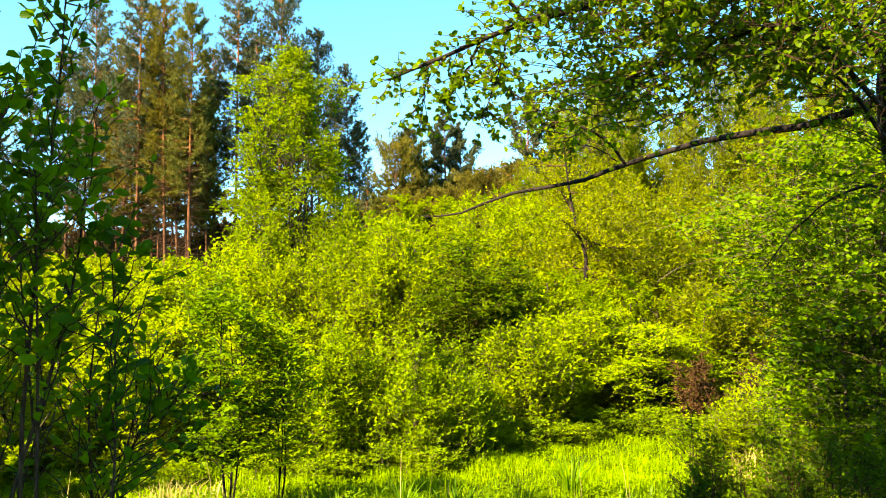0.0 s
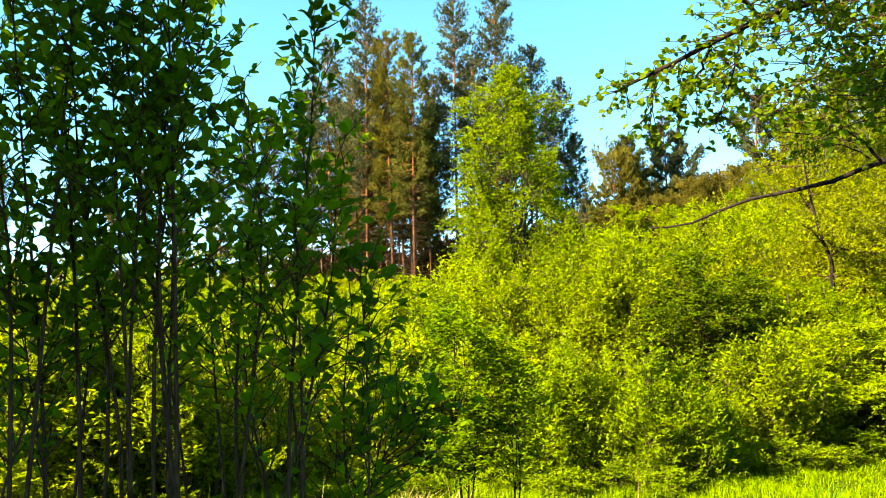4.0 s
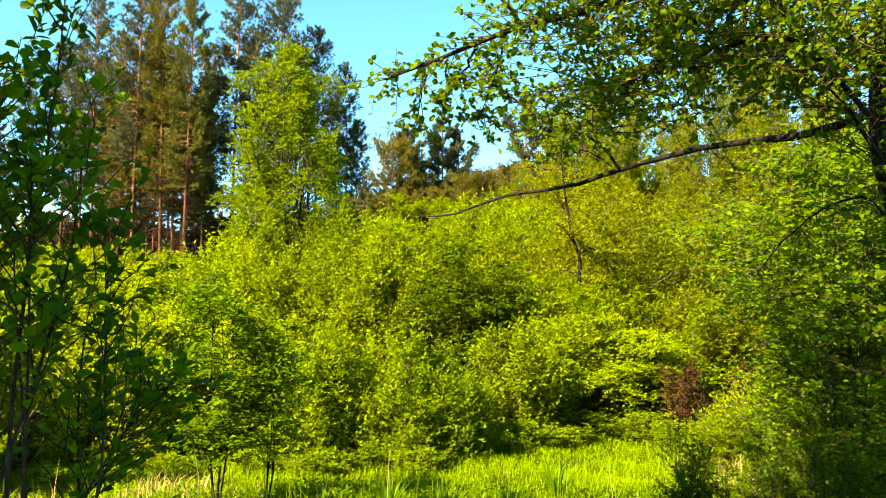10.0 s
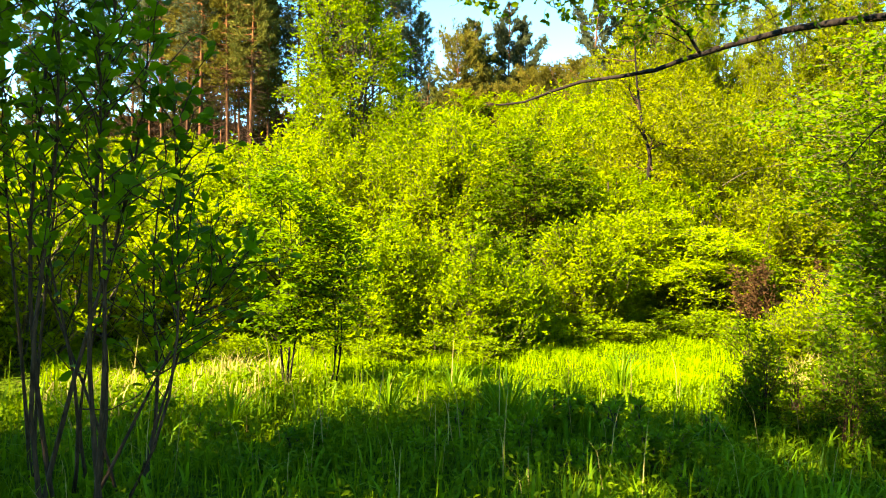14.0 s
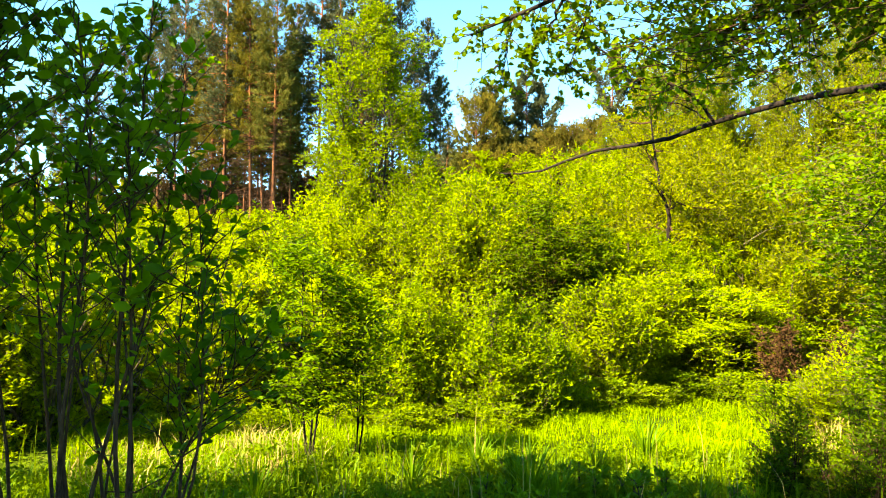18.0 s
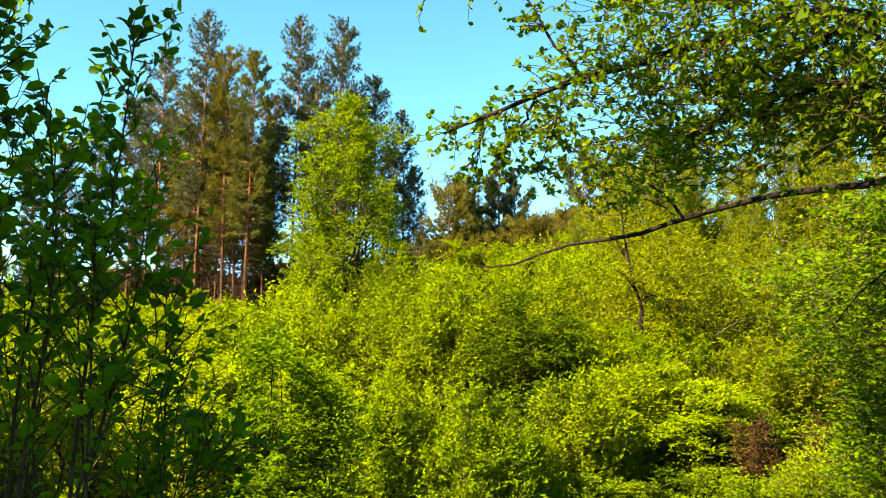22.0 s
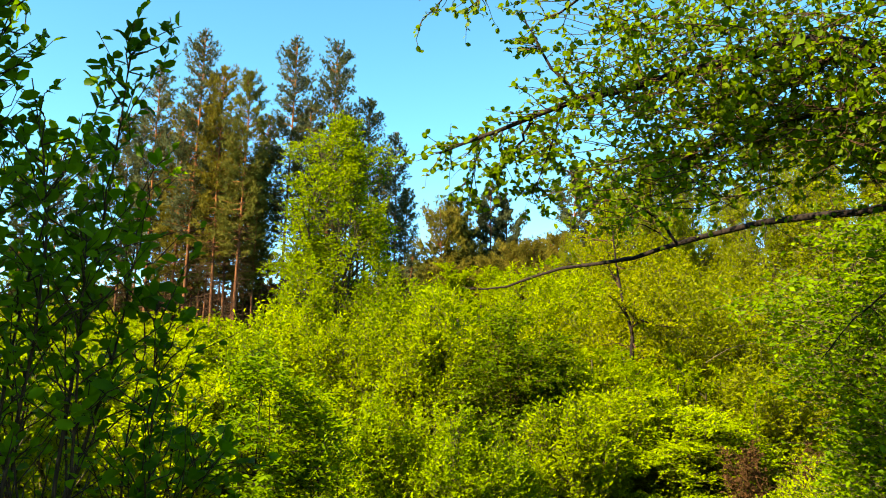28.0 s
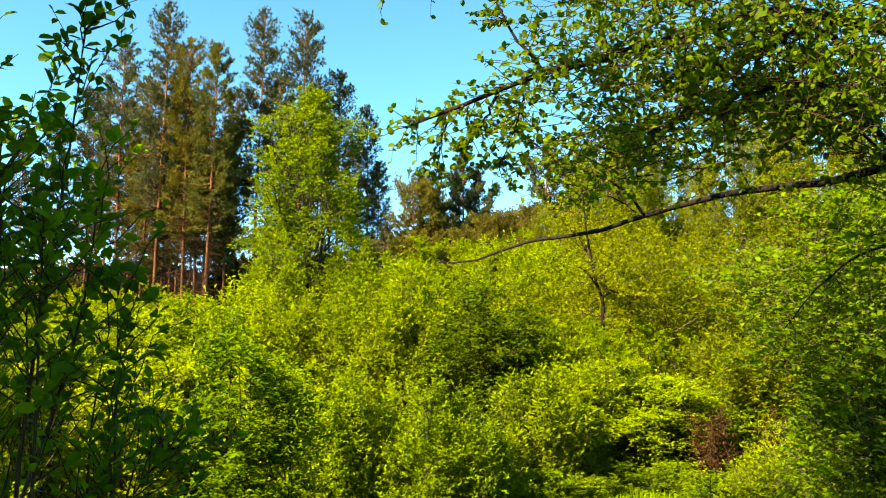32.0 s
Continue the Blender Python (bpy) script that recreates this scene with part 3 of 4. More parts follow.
for i, (kind, az, r, el, turn, wide) in enumerate(((1, -2.8, 36, 10.7, 0, 1.0), (0, -1.5, 37, 11.8, 60, 0.9), (2, 0.6, 38, 13.2, 160, 1.0), (2, 1.8, 38, 12.8, 260, 0.9), (1, 3.8, 35, 10.5, 200, 1.1), (1, 5.4, 34, 10.8, 33, 1.1), (2, 6.7, 36, 14.9, 90, 0.9), (2, -4.9, 38, 8.6, 99, 1.2), (0, -3.6, 36, 8.6, 40, 1.2),
                                                   (0, -0.4, 36, 9.8, 140, 1.2), (1, 0.6, 34, 9.0, 10, 1.2), (1, 2.7, 36, 10.2, 280, 1.2), (0, 4.5, 37, 9.2, 310, 1.3), (1, 7.6, 36, 11.8, 66, 1.2), (0, 8.8, 37, 13.6, 20, 1.1), (1, 10.6, 38, 14.0, 120, 1.2),
                                                   (1, -2.0, 35, 8.8, 70, 1.5), (0, 1.6, 37, 9.6, 190, 1.5), (1, -4.4, 40, 8.4, 15, 1.6), (0, -0.9, 40, 9.2, 110, 1.6), (1, 2.2, 41, 9.6, 215, 1.6), (0, 5.0, 40, 10.0, 325, 1.6), (1, 3.4, 42, 9.8, 45, 1.6), (1, 13.0, 40, 13.0, 150, 1.4),
                                                   (0, 17.5, 39, 13.5, 250, 1.3), (1, 22.0, 40, 14.0, 77, 1.3), (0, 26.5, 38, 14.0, 15, 1.3), (1, 31.0, 39, 14.5, 222, 1.3),
                                                   (0, -6.2, 38, 7.6, 222, 1.2))):
    x, y = spot(az, r)
    scale = (1.6 + r * math.tan(radians(el)) - float(land(x, y))) / 8.0
    if kind in fresh:
        fresh.remove(kind)
        young[kind].matrix_basis = placed(x, y, turn, scale, wide)
    else:
        copy_thing(young[kind], placed(x, y, turn, scale, wide))


# ---- shrubs of the slope, in a few kinds that repeat ----
def shrub_kinds(many, leaf, twiggy):
    """Four kinds of shrub; many: how leafy, leaf: the leaf's length."""
    more = dict(group="shrubs on the slope", shoots=5, up=0.45, spread=0.7, twig_len=0.27, twiggy=twiggy, fine=True)
    return [
        make_bush("willow_shrub", 31, 2.4, 2.2, "bushy willow shrub with sunlit yellow-green leaves", "shrub", M_WILLOW, 9, 14, many, leaf, 0.42, **more),
        make_bush("willow_shrub", 32, 2.2, 2.5, "spreading willow shrub with sunlit yellow-green leaves", "shrub", M_WILLOW, 10, 13, many, leaf, 0.42, **more),
        make_bush("alder_shrub", 33, 2.4, 2.0, "upright shrub with fresh bright green leaves", "shrub", M_FRESH, 9, 14, many, leaf, 0.55, **more),
        make_bush("olive_shrub", 34, 2.4, 2.4, "loose shrub with olive yellow-green leaves", "shrub", M_OLIVE, 9, 14, many, leaf, 0.38, **more),
    ]


kinds = shrub_kinds(34, 0.038, True) + shrub_kinds(25, 0.042, False)
HEIGHTS = (2.4, 2.2, 2.4, 2.4) * 2
used = [False] * 8


def shrub_at(kind, az, r, top_el, wide=1.0, turn=0.0):
    """Stands a shrub so that its top reaches the given elevation above the eye."""
    x, y = spot(az, r)
    scale = (1.6 + r * math.tan(radians(top_el)) - float(land(x, y))) / HEIGHTS[kind] / 0.88
    m = placed(x, y, turn, scale, wide, 0.12 * HEIGHTS[kind] * scale)
    if used[kind]:
        copy_thing(kinds[kind], m)
    else:
        kinds[kind].matrix_basis = m
        used[kind] = True


FRONT = ((0, 33.0, 10.6, 0.4, 1.2), (3, 37.0, 11.0, 0.4, 1.2), (2, -26.0, 11.6, 0.9, 1.1), (0, -28.8, 11.2, 1.4, 1.2), (1, -32.0, 9.6, 1.0, 1.2), (0, -35.5, 9.8, 1.6, 1.2), (2, -40.0, 9.6, 1.5, 1.2), (0, -45.0, 9.8, 1.8, 1.2), (0, -50.0, 9.8, 1.8, 1.2))
for i, (kind, az, r, el, wide) in enumerate(FRONT):
    shrub_at(kind, az, r, el, wide, 57.0 * i)
rng = np.random.default_rng(5)
for row, (r, step) in enumerate(((14.5, 4.2), (18.0, 4.0), (21.0, 3.6), (24.5, 3.2), (28.0, 3.0), (31.5, 2.8))):
    az = -50.0 + row
    while az < 37:
        if az < -24 and row in (0, 2, 4) or row == 0 and -0.5 < az < 8.5:
            az += step
            continue
        crest = np.interp(az, (-50, -24, -18, -11, -5, 1, 8, 20, 36), (4.2, 4.0, 2.0, 1.8, 5.4, 6.6, 8.4, 10.0, 11.0))
        el = 1.2 + (crest - 1.2) * (row / 5) ** 0.9 + rng.uniform(-0.5, 0.5)
        kind = int(rng.choice([0, 1, 2, 3], p=[0.24, 0.18, 0.16, 0.42]))
        shrub_at(kind + 4, az + rng.uniform(-1, 1), r + rng.uniform(-1, 1), el, rng.uniform(1.05, 1.5), rng.uniform(0, 360))
        az += step

under = [make_conifer("undergrowth_pine", 23 + k, 8.0, 0.6, 2.2, "small dark pine in the undergrowth of the wood", mat, 900, 0.42, 1.2, "small pines under the stand", 0.08, 10, 0.5, 0.15) for k, mat in enumerate((M_NEEDLE, M_BROWN))]
for i, az in enumerate((*np.arange(-52.0, -25.0, 1.2), *np.arange(-25.0, -3.0, 0.3))):
    r = 50 + 9 * rng.random()
    x, y = spot(az, r)
    m = placed(x, y, 77.0 * i, (1.6 + r * math.tan(radians((4.0 + 2.6 * rng.random()) if az < -25 else (4.5 + 4.0 * rng.random()))) - float(land(x, y))) / 8.0, 1.3)
    if i < 2:
        under[i].matrix_basis = m
    else:
        copy_thing(under[i % 2], m)

SLOPE_TREE = "leafy young tree with olive yellow-green crown on the slope"
slope_tree = make_crowned("slope_tree", 36, SLOPE_TREE, "tree", M_OLIVE, 6.0, ((0.1, 0.9), (0.3, 1.5), (0.6, 1.7), (0.85, 1.2), (1.0, 0.3)), 170, 18, 7, 0.105, 0.45, stems=5, spray_len=0.4, clump=0.26, tall=1.0, level=0.25, upright=0.5, group="trees on the slope")
for i, (az, r, el, wide) in enumerate(((10.4, 23.0, 15.0, 0.75), (6.4, 31.0, 9.8, 0.8), (15.0, 25.0, 14.5, 0.9), (19.5, 24.0, 17.0, 0.9), (24.0, 23.0, 18.0, 1.0), (28.5, 22.0, 19.0, 1.0), (33.5, 22.0, 19.0, 1.0), (13.0, 31.0, 15.0, 1.0), (22.0, 31.0, 17.0, 1.0))):
    x, y = spot(az, r)
    m = placed(x, y, 70.0 * i, (1.6 + r * math.tan(radians(el)) - float(land(x, y))) / 6.0, wide)
    if i:
        copy_thing(slope_tree, m)
    else:
        slope_tree.matrix_basis = m

# ---- single shrubs and trees behind the glade ----
ROUND = ((0.0, 0.55), (0.3, 0.95), (0.62, 1.0), (0.85, 0.7), (1.0, 0.15))
POINTED = ((0.0, 0.7), (0.25, 1.0), (0.6, 0.7), (0.85, 0.32), (1.0, 0.05))
UPRIGHT = ((0.0, 0.6), (0.3, 0.9), (0.7, 1.0), (0.9, 0.7), (1.0, 0.2))


def shape(prof, w):
    return [(a, b * w) for a, b in prof]


def rooted(make, az, r, top_el, **more):
    """A plant grown to the height that reaches from the ground to the given elevation above the eye."""
    x, y = spot(az, r)
    h = 1.62 + r * math.tan(radians(top_el)) - float(land(x, y))
    return put(make(h=h, **more), x, y)


DARK = "dense dark green shrub among lighter bushes"
rooted(lambda h: make_crowned("dark_shrub", 41, DARK, "shrub", M_DEEP_SHADE, h, shape(ROUND, 0.68), 95, 18, 9, 0.06, 0.62, bark=M_TWIG, spray_len=0.28, clump=0.15), 2.0, 12.7, 4.3)
rooted(lambda h: make_crowned("dark_shrub", 38, DARK, "shrub", M_DEEP_SHADE, h, shape(ROUND, 0.55), 80, 18, 9, 0.06, 0.62, bark=M_TWIG, spray_len=0.28, clump=0.15), 4.4, 12.9, 2.4)
# added dark shrub in place of the shaded gap between the bushes
rooted(lambda h: make_crowned("dark_shrub", 40, "low dark shrub standing in for the shade of a hollow between lighter bushes", "shrub", M_DEEP_SHADE, h, shape(ROUND, 0.35), 50, 10, 8, 0.045, 0.55, bark=M_TWIG, spray_len=0.22, clump=0.12), 3.7, 11.4, -3.0)
WILLOW = "bushy willow shrub with feathery sunlit yellow-green leaves"
FEATHER = dict(ratio=0.42, upright=0.75, tall=1.3, spray_len=0.36, level=0.3)
for seed, az, r, el, w, mat, n in ((131, -2.8, 13.4, 5.2, 0.75, M_WILLOW, 170), (147, 6.2, 11.1, -2.2, 0.5, M_WILLOW, 110), (148, 8.4, 12.2, -1.8, 0.5, M_WILLOW, 110), (132, 7.8, 13.4, -0.2, 0.6, M_WILLOW, 150), (133, 9.6, 13.6, -0.4, 0.8, M_WILLOW, 150), (134, 18.6, 13.8, -0.6, 1.0, M_OLIVE, 190),
                                   (135, 10.0, 17.5, 4.5, 1.5, M_OLIVE, 230), (136, 14.6, 17.0, 5.0, 1.5, M_OLIVE, 230), (137, 13.0, 20.5, 8.0, 1.6, M_OLIVE, 230), (138, 4.6, 18.5, 6.2, 1.5, M_WILLOW, 230), (139, 18.5, 18.0, 6.0, 1.6, M_OLIVE, 230),
                                   (140, -5.4, 14.6, 4.2, 1.1, M_WILLOW, 190), (141, -12.9, 15.0, 3.2, 1.2, M_WILLOW, 200), (142, -15.6, 12.0, 0.9, 0.9, M_FRESH, 170), (143, -9.0, 14.2, 2.6, 1.0, M_WILLOW, 190), (144, -12.2, 16.6, 6.6, 0.8, M_ROWAN, 170), (145, -7.0, 16.6, 6.8, 0.8, M_ROWAN, 170), (146, -14.6, 15.0, 3.0, 0.8, M_WILLOW, 150)):
    rooted(lambda h: make_crowned("willow_shrub", seed, WILLOW, "shrub", mat, h, shape(ROUND, w), n * 3 // 5, 20, 7, 0.044 + 0.0028 * r, clump=0.15 * w + 0.06, lump=0.35, hollow=0.55, group="willows of the slope", **FEATHER), az, r, el)
POINT = "bright green shrub with upright pointed shoots at the glade's edge"
for seed, az, r, el, w, n in ((42, -1.6, 9.4, -2.6, 0.5, 120), (43, -6.9, 9.5, -2.6, 0.42, 110), (39, -4.4, 9.7, -3.8, 0.5, 110), (49, 0.7, 9.6, -4.0, 0.45, 110), (44, -9.2, 9.2, -4.2, 0.5, 100), (37, 2.6, 10.2, -6.2, 0.45, 80)):
    rooted(lambda h: make_crowned("pointed_shrub", seed, POINT, "shrub", M_BRIGHT, h, shape(POINTED, w), n * 3 // 5, 18, 8, 0.05, 0.5, hollow=0.5, stems=7, spray_len=0.2, clump=0.12, tall=1.7, upright=0.75, level=0.35, lump=0.3, group="pointed shrubs"), az, r, el)
LAYERED = "bright green shrub with level layers of leaves"
for seed, az, r, el, w, n in ((151, 11.2, 12.8, -1.2, 0.8, 130), (152, 14.2, 12.6, -2.4, 0.85, 130), (153, 16.4, 12.8, -3.2, 0.6, 90), (154, 8.2, 11.9, -4.0, 0.6, 100)):
    rooted(lambda h: make_crowned("layered_shrub", seed, LAYERED, "shrub", M_BRIGHT, h, shape(UPRIGHT, w), n * 3 // 5, 16, 9, 0.066, 0.55, hollow=0.5, spray_len=0.36, clump=0.2, tall=0.25, upright=0.05, level=0.8, group="layered shrubs"), az, r, el)
SIDE = "leafy shrub with fresh yellow-green leaves beside the pines"
for seed, az, r, el, w, n in ((161, -18.2, 12.4, 3.0, 0.7, 110), (162, -20.4, 11.6, 1.4, 0.8, 120), (163, -23.4, 11.8, 1.8, 0.9, 120), (164, -17.6, 10.4, -1.6, 0.7, 110), (165, -21.0, 10.2, -1.0, 0.8, 110), (166, -12.4, 10.4, -1.4, 0.6, 110), (169, -31.2, 10.4, -0.6, 0.7, 100), (170, -35.0, 9.4, -0.8, 0.7, 100), (175, -39.0, 9.5, -0.4, 0.7, 100), (176, -43.0, 9.5, -0.4, 0.7, 100)):
    rooted(lambda h: make_crowned("leafy_shrub", seed, SIDE, "shrub", M_WILLOW, h, shape(UPRIGHT, w), n * 3 // 5, 16, 8, 0.072, 0.5, hollow=0.5, spray_len=0.34, clump=0.16, upright=0.5, level=0.45, lump=0.3, group="leafy shrubs by the pines"), az, r, el)
for seed, az, r, el, w in ((171, 22.4, 10.6, -5.6, 0.55), (172, 24.8, 10.2, -4.6, 0.6), (173, 27.6, 9.6, -4.0, 0.6), (174, 20.6, 9.8, -8.4, 0.4)):
    rooted(lambda h: make_crowned("olive_bush", seed, "low feathery yellow-olive bush at the glade's edge", "shrub", M_WILLOW, h, shape(ROUND, w), 60, 16, 8, 0.05, clump=0.14, stems=7, girth=0.6, group="olive bushes", **FEATHER), az, r, el)
rooted(lambda h: make_crowned("rowan_tree", 45, "young rowan tree with several stems and airy yellow-green leaves", "tree", M_ROWAN, h, ((0.16, 0.8), (0.3, 0.9), (0.42, 1.0), (0.52, 1.2), (0.62, 1.3), (0.78, 1.3), (0.9, 0.95), (1.0, 0.35)), 200, 17, 9, 0.088, 0.45, stems=7, spray_len=0.34, clump=0.17, tall=0.9, level=0.2, upright=0.25, hollow=0.45, lump=0.3, girth=1.2), -10.2, 18.0, 16.6)
# sunlight on these crowns comes partly from the lighter leaf colour
rooted(lambda h: make_crowned("sunlit_alder", 46, "leafy alder with level sprays, sunlight put into the bright green of its leaves", "tree", M_GREEN, h, ((0.08, 0.5), (0.35, 0.6), (0.6, 0.85), (0.85, 1.05), (1.0, 0.6)), 120, 18, 9, 0.058, 0.7, spray_len=0.4, clump=0.24, tall=0.6, level=0.45, upright=0.05, hollow=0.5), 27.0, 8.2, 9.4)
rooted(lambda h: make_crowned("sunlit_alder", 47, "leafy alder with level sprays, sunlight put into the bright green of its leaves", "tree", M_GREEN, h, ((0.05, 0.5), (0.3, 0.75), (0.6, 0.95), (0.85, 0.8), (1.0, 0.4)), 95, 18, 10, 0.058, 0.7, spray_len=0.4, clump=0.24, tall=0.6, level=0.45, upright=0.05, hollow=0.5), 31.0, 8.4, 10.0)
# low leafy fringe where the grass meets the shrubs
fringe = make_crowned("fringe_herb", 181, "low bright green leafy herb at the foot of the shrubs", "herb", M_FRESH, 0.5, ((0.0, 0.25), (0.4, 0.36), (0.8, 0.26), (1.0, 0.08)), 22, 10, 8, 0.05, 0.5, stems=4, spray_len=0.16, clump=0.09, upright=0.35, level=0.4, group="herbs at the foot of the shrubs")
for i, (az, r, size) in enumerate(((5.0, 10.5, 0.9), (6.4, 10.5, 1.1), (7.6, 10.7, 0.8), (8.8, 10.8, 1.1), (10.0, 11.0, 0.9), (11.4, 11.4, 1.1), (13.0, 11.5, 0.9), (14.8, 11.6, 1.2), (16.2, 11.5, 1.0), (17.8, 11.0, 1.3), (19.0, 10.4, 1.0), (3.6, 10.4, 0.9), (2.2, 9.8, 0.8), (0.8, 9.1, 0.7), (-0.6, 8.9, 0.9), (-2.2, 8.9, 0.7), (-3.8, 9.0, 0.9),
                                   (-5.6, 8.8, 0.8), (-7.4, 8.8, 1.0), (-9.0, 8.6, 0.8), (-12.4, 8.9, 0.8), (-17.0, 9.0, 0.9), (-20.6, 8.9, 1.0), (-25.2, 9.0, 0.9), (21.6, 9.6, 1.1), (23.6, 9.2, 1.0), (25.4, 8.8, 1.1))):
    m = placed(*spot(az, r), 83.0 * i, 0.85 * size, 1.15)
    if i:
        copy_thing(fringe, m)
    else:
        fringe.matrix_basis = m


def curve(points, k):
    """A smooth path through a few points."""
    p = np.array(points, float)
    n = len(p)
    t = np.linspace(0, n - 1, k)
    out = []
    for v in t:
        i = min(int(v), n - 2); f = v - i
        a, b, c, d = p[max(i - 1, 0)], p[i], p[i + 1], p[min(i + 2, n - 1)]
        out.append(0.5 * (2 * b + (c - a) * f + (2 * a - 5 * b + 4 * c - d) * f * f + (3 * b - a - 3 * c + d) * f ** 3))
    return np.array(out)


def make_leaning_tree():
    """A slim dark tree that leans and bends over the shrubs."""
    rng = np.random.default_rng(46)
    x, y = spot(10.9, 14.4)
    z = float(land(x, y))
    ob = thing("leaning_tree", x, y, z, "slim leaning tree with a dark bare stem and sparse leaves", "tree")
    pts = [(0, 0, -0.2)] + [np.array([*spot(az, 14.4), 1.6 + 14.4 * math.tan(radians(el))]) - (x, y, z) for az, el in ((10.5, 0.6), (10.55, 2.6), (10.0, 4.6), (9.5, 7.6), (9.3, 10.0))]
    trunk = curve(pts, 16)
    part("trunk", fast_mesh("trunk", *tubes(trunk[None], np.linspace(0.045, 0.012, 16)[None], 7), M_ALDERBARK, True), ob)
    st, way = along(trunk[None], np.zeros(12, int), np.linspace(0.25, 0.97, 12))
    arms = bent(st, st + unit(rng.normal(0, 1, (12, 3)) + (0, 0, 0.6)) * rng.uniform(0.4, 1.0, (12, 1)), 5, rng, 0.06)
    for arm in arms:
        part("branch", fast_mesh("branch", *tubes(arm[None], np.linspace(0.016, 0.005, 5)[None], 5), M_TWIG, True), ob)
    tw, la, ld, ll = leafy(rng, arms, 22, 10, 0.4, 0.06, low=0.2)
    part("twig_growth", fast_mesh("twig_growth", *tubes(tw[:, ::3], np.array([[0.005, 0.002]]) * np.ones((len(tw), 1)), 3), M_TWIG), ob)
    part("foliage", fast_mesh("foliage", *leaf_arrays(la, ld, ll, ll * 0.55, rng), M_OLIVE), ob)


SHADED = "slim shaded sapling with dark upright stems in the grass"
rooted(lambda h: make_crowned("shaded_sapling", 48, SHADED, "sapling", M_GREEN, h, ((0.26, 0.16), (0.5, 0.4), (0.78, 0.38), (1.0, 0.12)), 36, 13, 8, 0.06, 0.55, stems=3, bark=M_ALDERBARK, spray_len=0.24, clump=0.13, girth=0.75, level=0.6), -14.3, 6.9, 0.2)
rooted(lambda h: make_crowned("shaded_sapling", 49, SHADED, "sapling", M_GREEN, h, ((0.25, 0.14), (0.52, 0.32), (0.8, 0.28), (1.0, 0.08)), 30, 12, 8, 0.055, 0.5, stems=3, bark=M_ALDERBARK, spray_len=0.22, clump=0.12, girth=0.65, level=0.6), -11.2, 7.0, -1.6)


make_leaning_tree()


# ---- grass ----
def blades(name, seed, xs, ys, height, width, mat, label, lean=0.35):
    """Bent blades of three triangles each."""
    rng = np.random.default_rng(seed)
    n = len(xs)
    root = np.stack([xs, ys, land(xs, ys) - 0.01], 1)
    a = rng.uniform(0, 6.28, n); d = np.stack([np.cos(a), np.sin(a), 0 * a], 1)
    side = np.stack([-np.sin(a), np.cos(a), 0 * a], 1)
    h = (height * rng.uniform(0.45, 1.2, n))[:, None]; w = (width * rng.uniform(0.6, 1.3, n))[:, None]
    ln = lean * rng.uniform(0.1, 1.3, n)[:, None]
    up = np.array([0, 0, 1.0])
    mid, tip = root + up * h * 0.6 + d * h * ln * 0.35, root + up * h * (1 - 0.25 * ln) + d * h * ln
    verts = np.stack([root - side * w * 0.5, root + side * w * 0.5, mid - side * w * 0.4, mid + side * w * 0.4, tip], 1).reshape(-1, 3)
    b = np.arange(n)[:, None] * 5
    tris = np.concatenate([b + [0, 1, 3], b + [0, 3, 2], b + [2, 3, 4]])
    tagged(new(name, fast_mesh(name, verts, tris, mat)), label, "grass", kind="stuff")


rng = np.random.default_rng(8)


def scatter(n, r0, r1, a0, a1):
    r = np.sqrt(rng.uniform(r0 * r0, r1 * r1, n)); a = np.radians(rng.uniform(a0, a1, n))
    return r * np.sin(a), r * np.cos(a)


def tufted(n, r0, r1, a0, a1, size, bare=0.0):
    """Places gathered in tufts, thinner in patches."""
    cx, cy = scatter(n // 14, r0, r1, a0, a1)
    x, y = np.repeat(cx, 14), np.repeat(cy, 14)
    x, y = x + rng.normal(0, size, len(x)), y + rng.normal(0, size, len(y))
    keep = 0.5 + 0.3 * np.sin(x * 2.3 + 1.0) * np.cos(y * 1.9) + 0.2 * np.sin(x * 5.1 - y * 3.7) > bare * rng.random(len(x))
    return x[keep], y[keep]


# shade painted in: darker blades near the eye, lighter ones in the glade
blades("meadow_grass", 51, *tufted(52000, 2.2, 7.6, -50, 36, 0.06, 0.9), 0.16, 0.007, M_SHADE_GRASS, "mixed green meadow grass in the shade", 0.7)
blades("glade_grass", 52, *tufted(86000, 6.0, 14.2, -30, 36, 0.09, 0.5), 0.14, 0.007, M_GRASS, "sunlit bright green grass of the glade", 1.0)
blades("broad_grass", 53, *tufted(7000, 2.4, 7.4, -45, 34, 0.12, 1.0), 0.22, 0.018, M_SHADE_SEDGE, "broad-bladed dark green grass in the shade", 0.7)
blades("tall_grass", 55, *scatter(1500, 3.0, 8.0, -45, 34), 0.40, 0.006, M_SHADE_GRASS, "single tall grass stalks in the meadow", 0.4)
blades("dry_straw", 54, *tufted(620, 6.2, 8.2, -29, -13, 0.14), 0.26, 0.009, M_STRAW, "patch of dry pale straw in the grass", 0.9)
blades("pale_stalks", 59, *tufted(560, 7.8, 10.6, 19, 31, 0.16), 0.36, 0.008, M_STRAW, "pale dry stalks at the glade's edge", 0.6)
blades("dry_stalks", 56, *scatter(160, 3.2, 7.0, -30, 25), 0.5, 0.006, M_STRAW, "single dry pale stalks among the grass", 0.5)


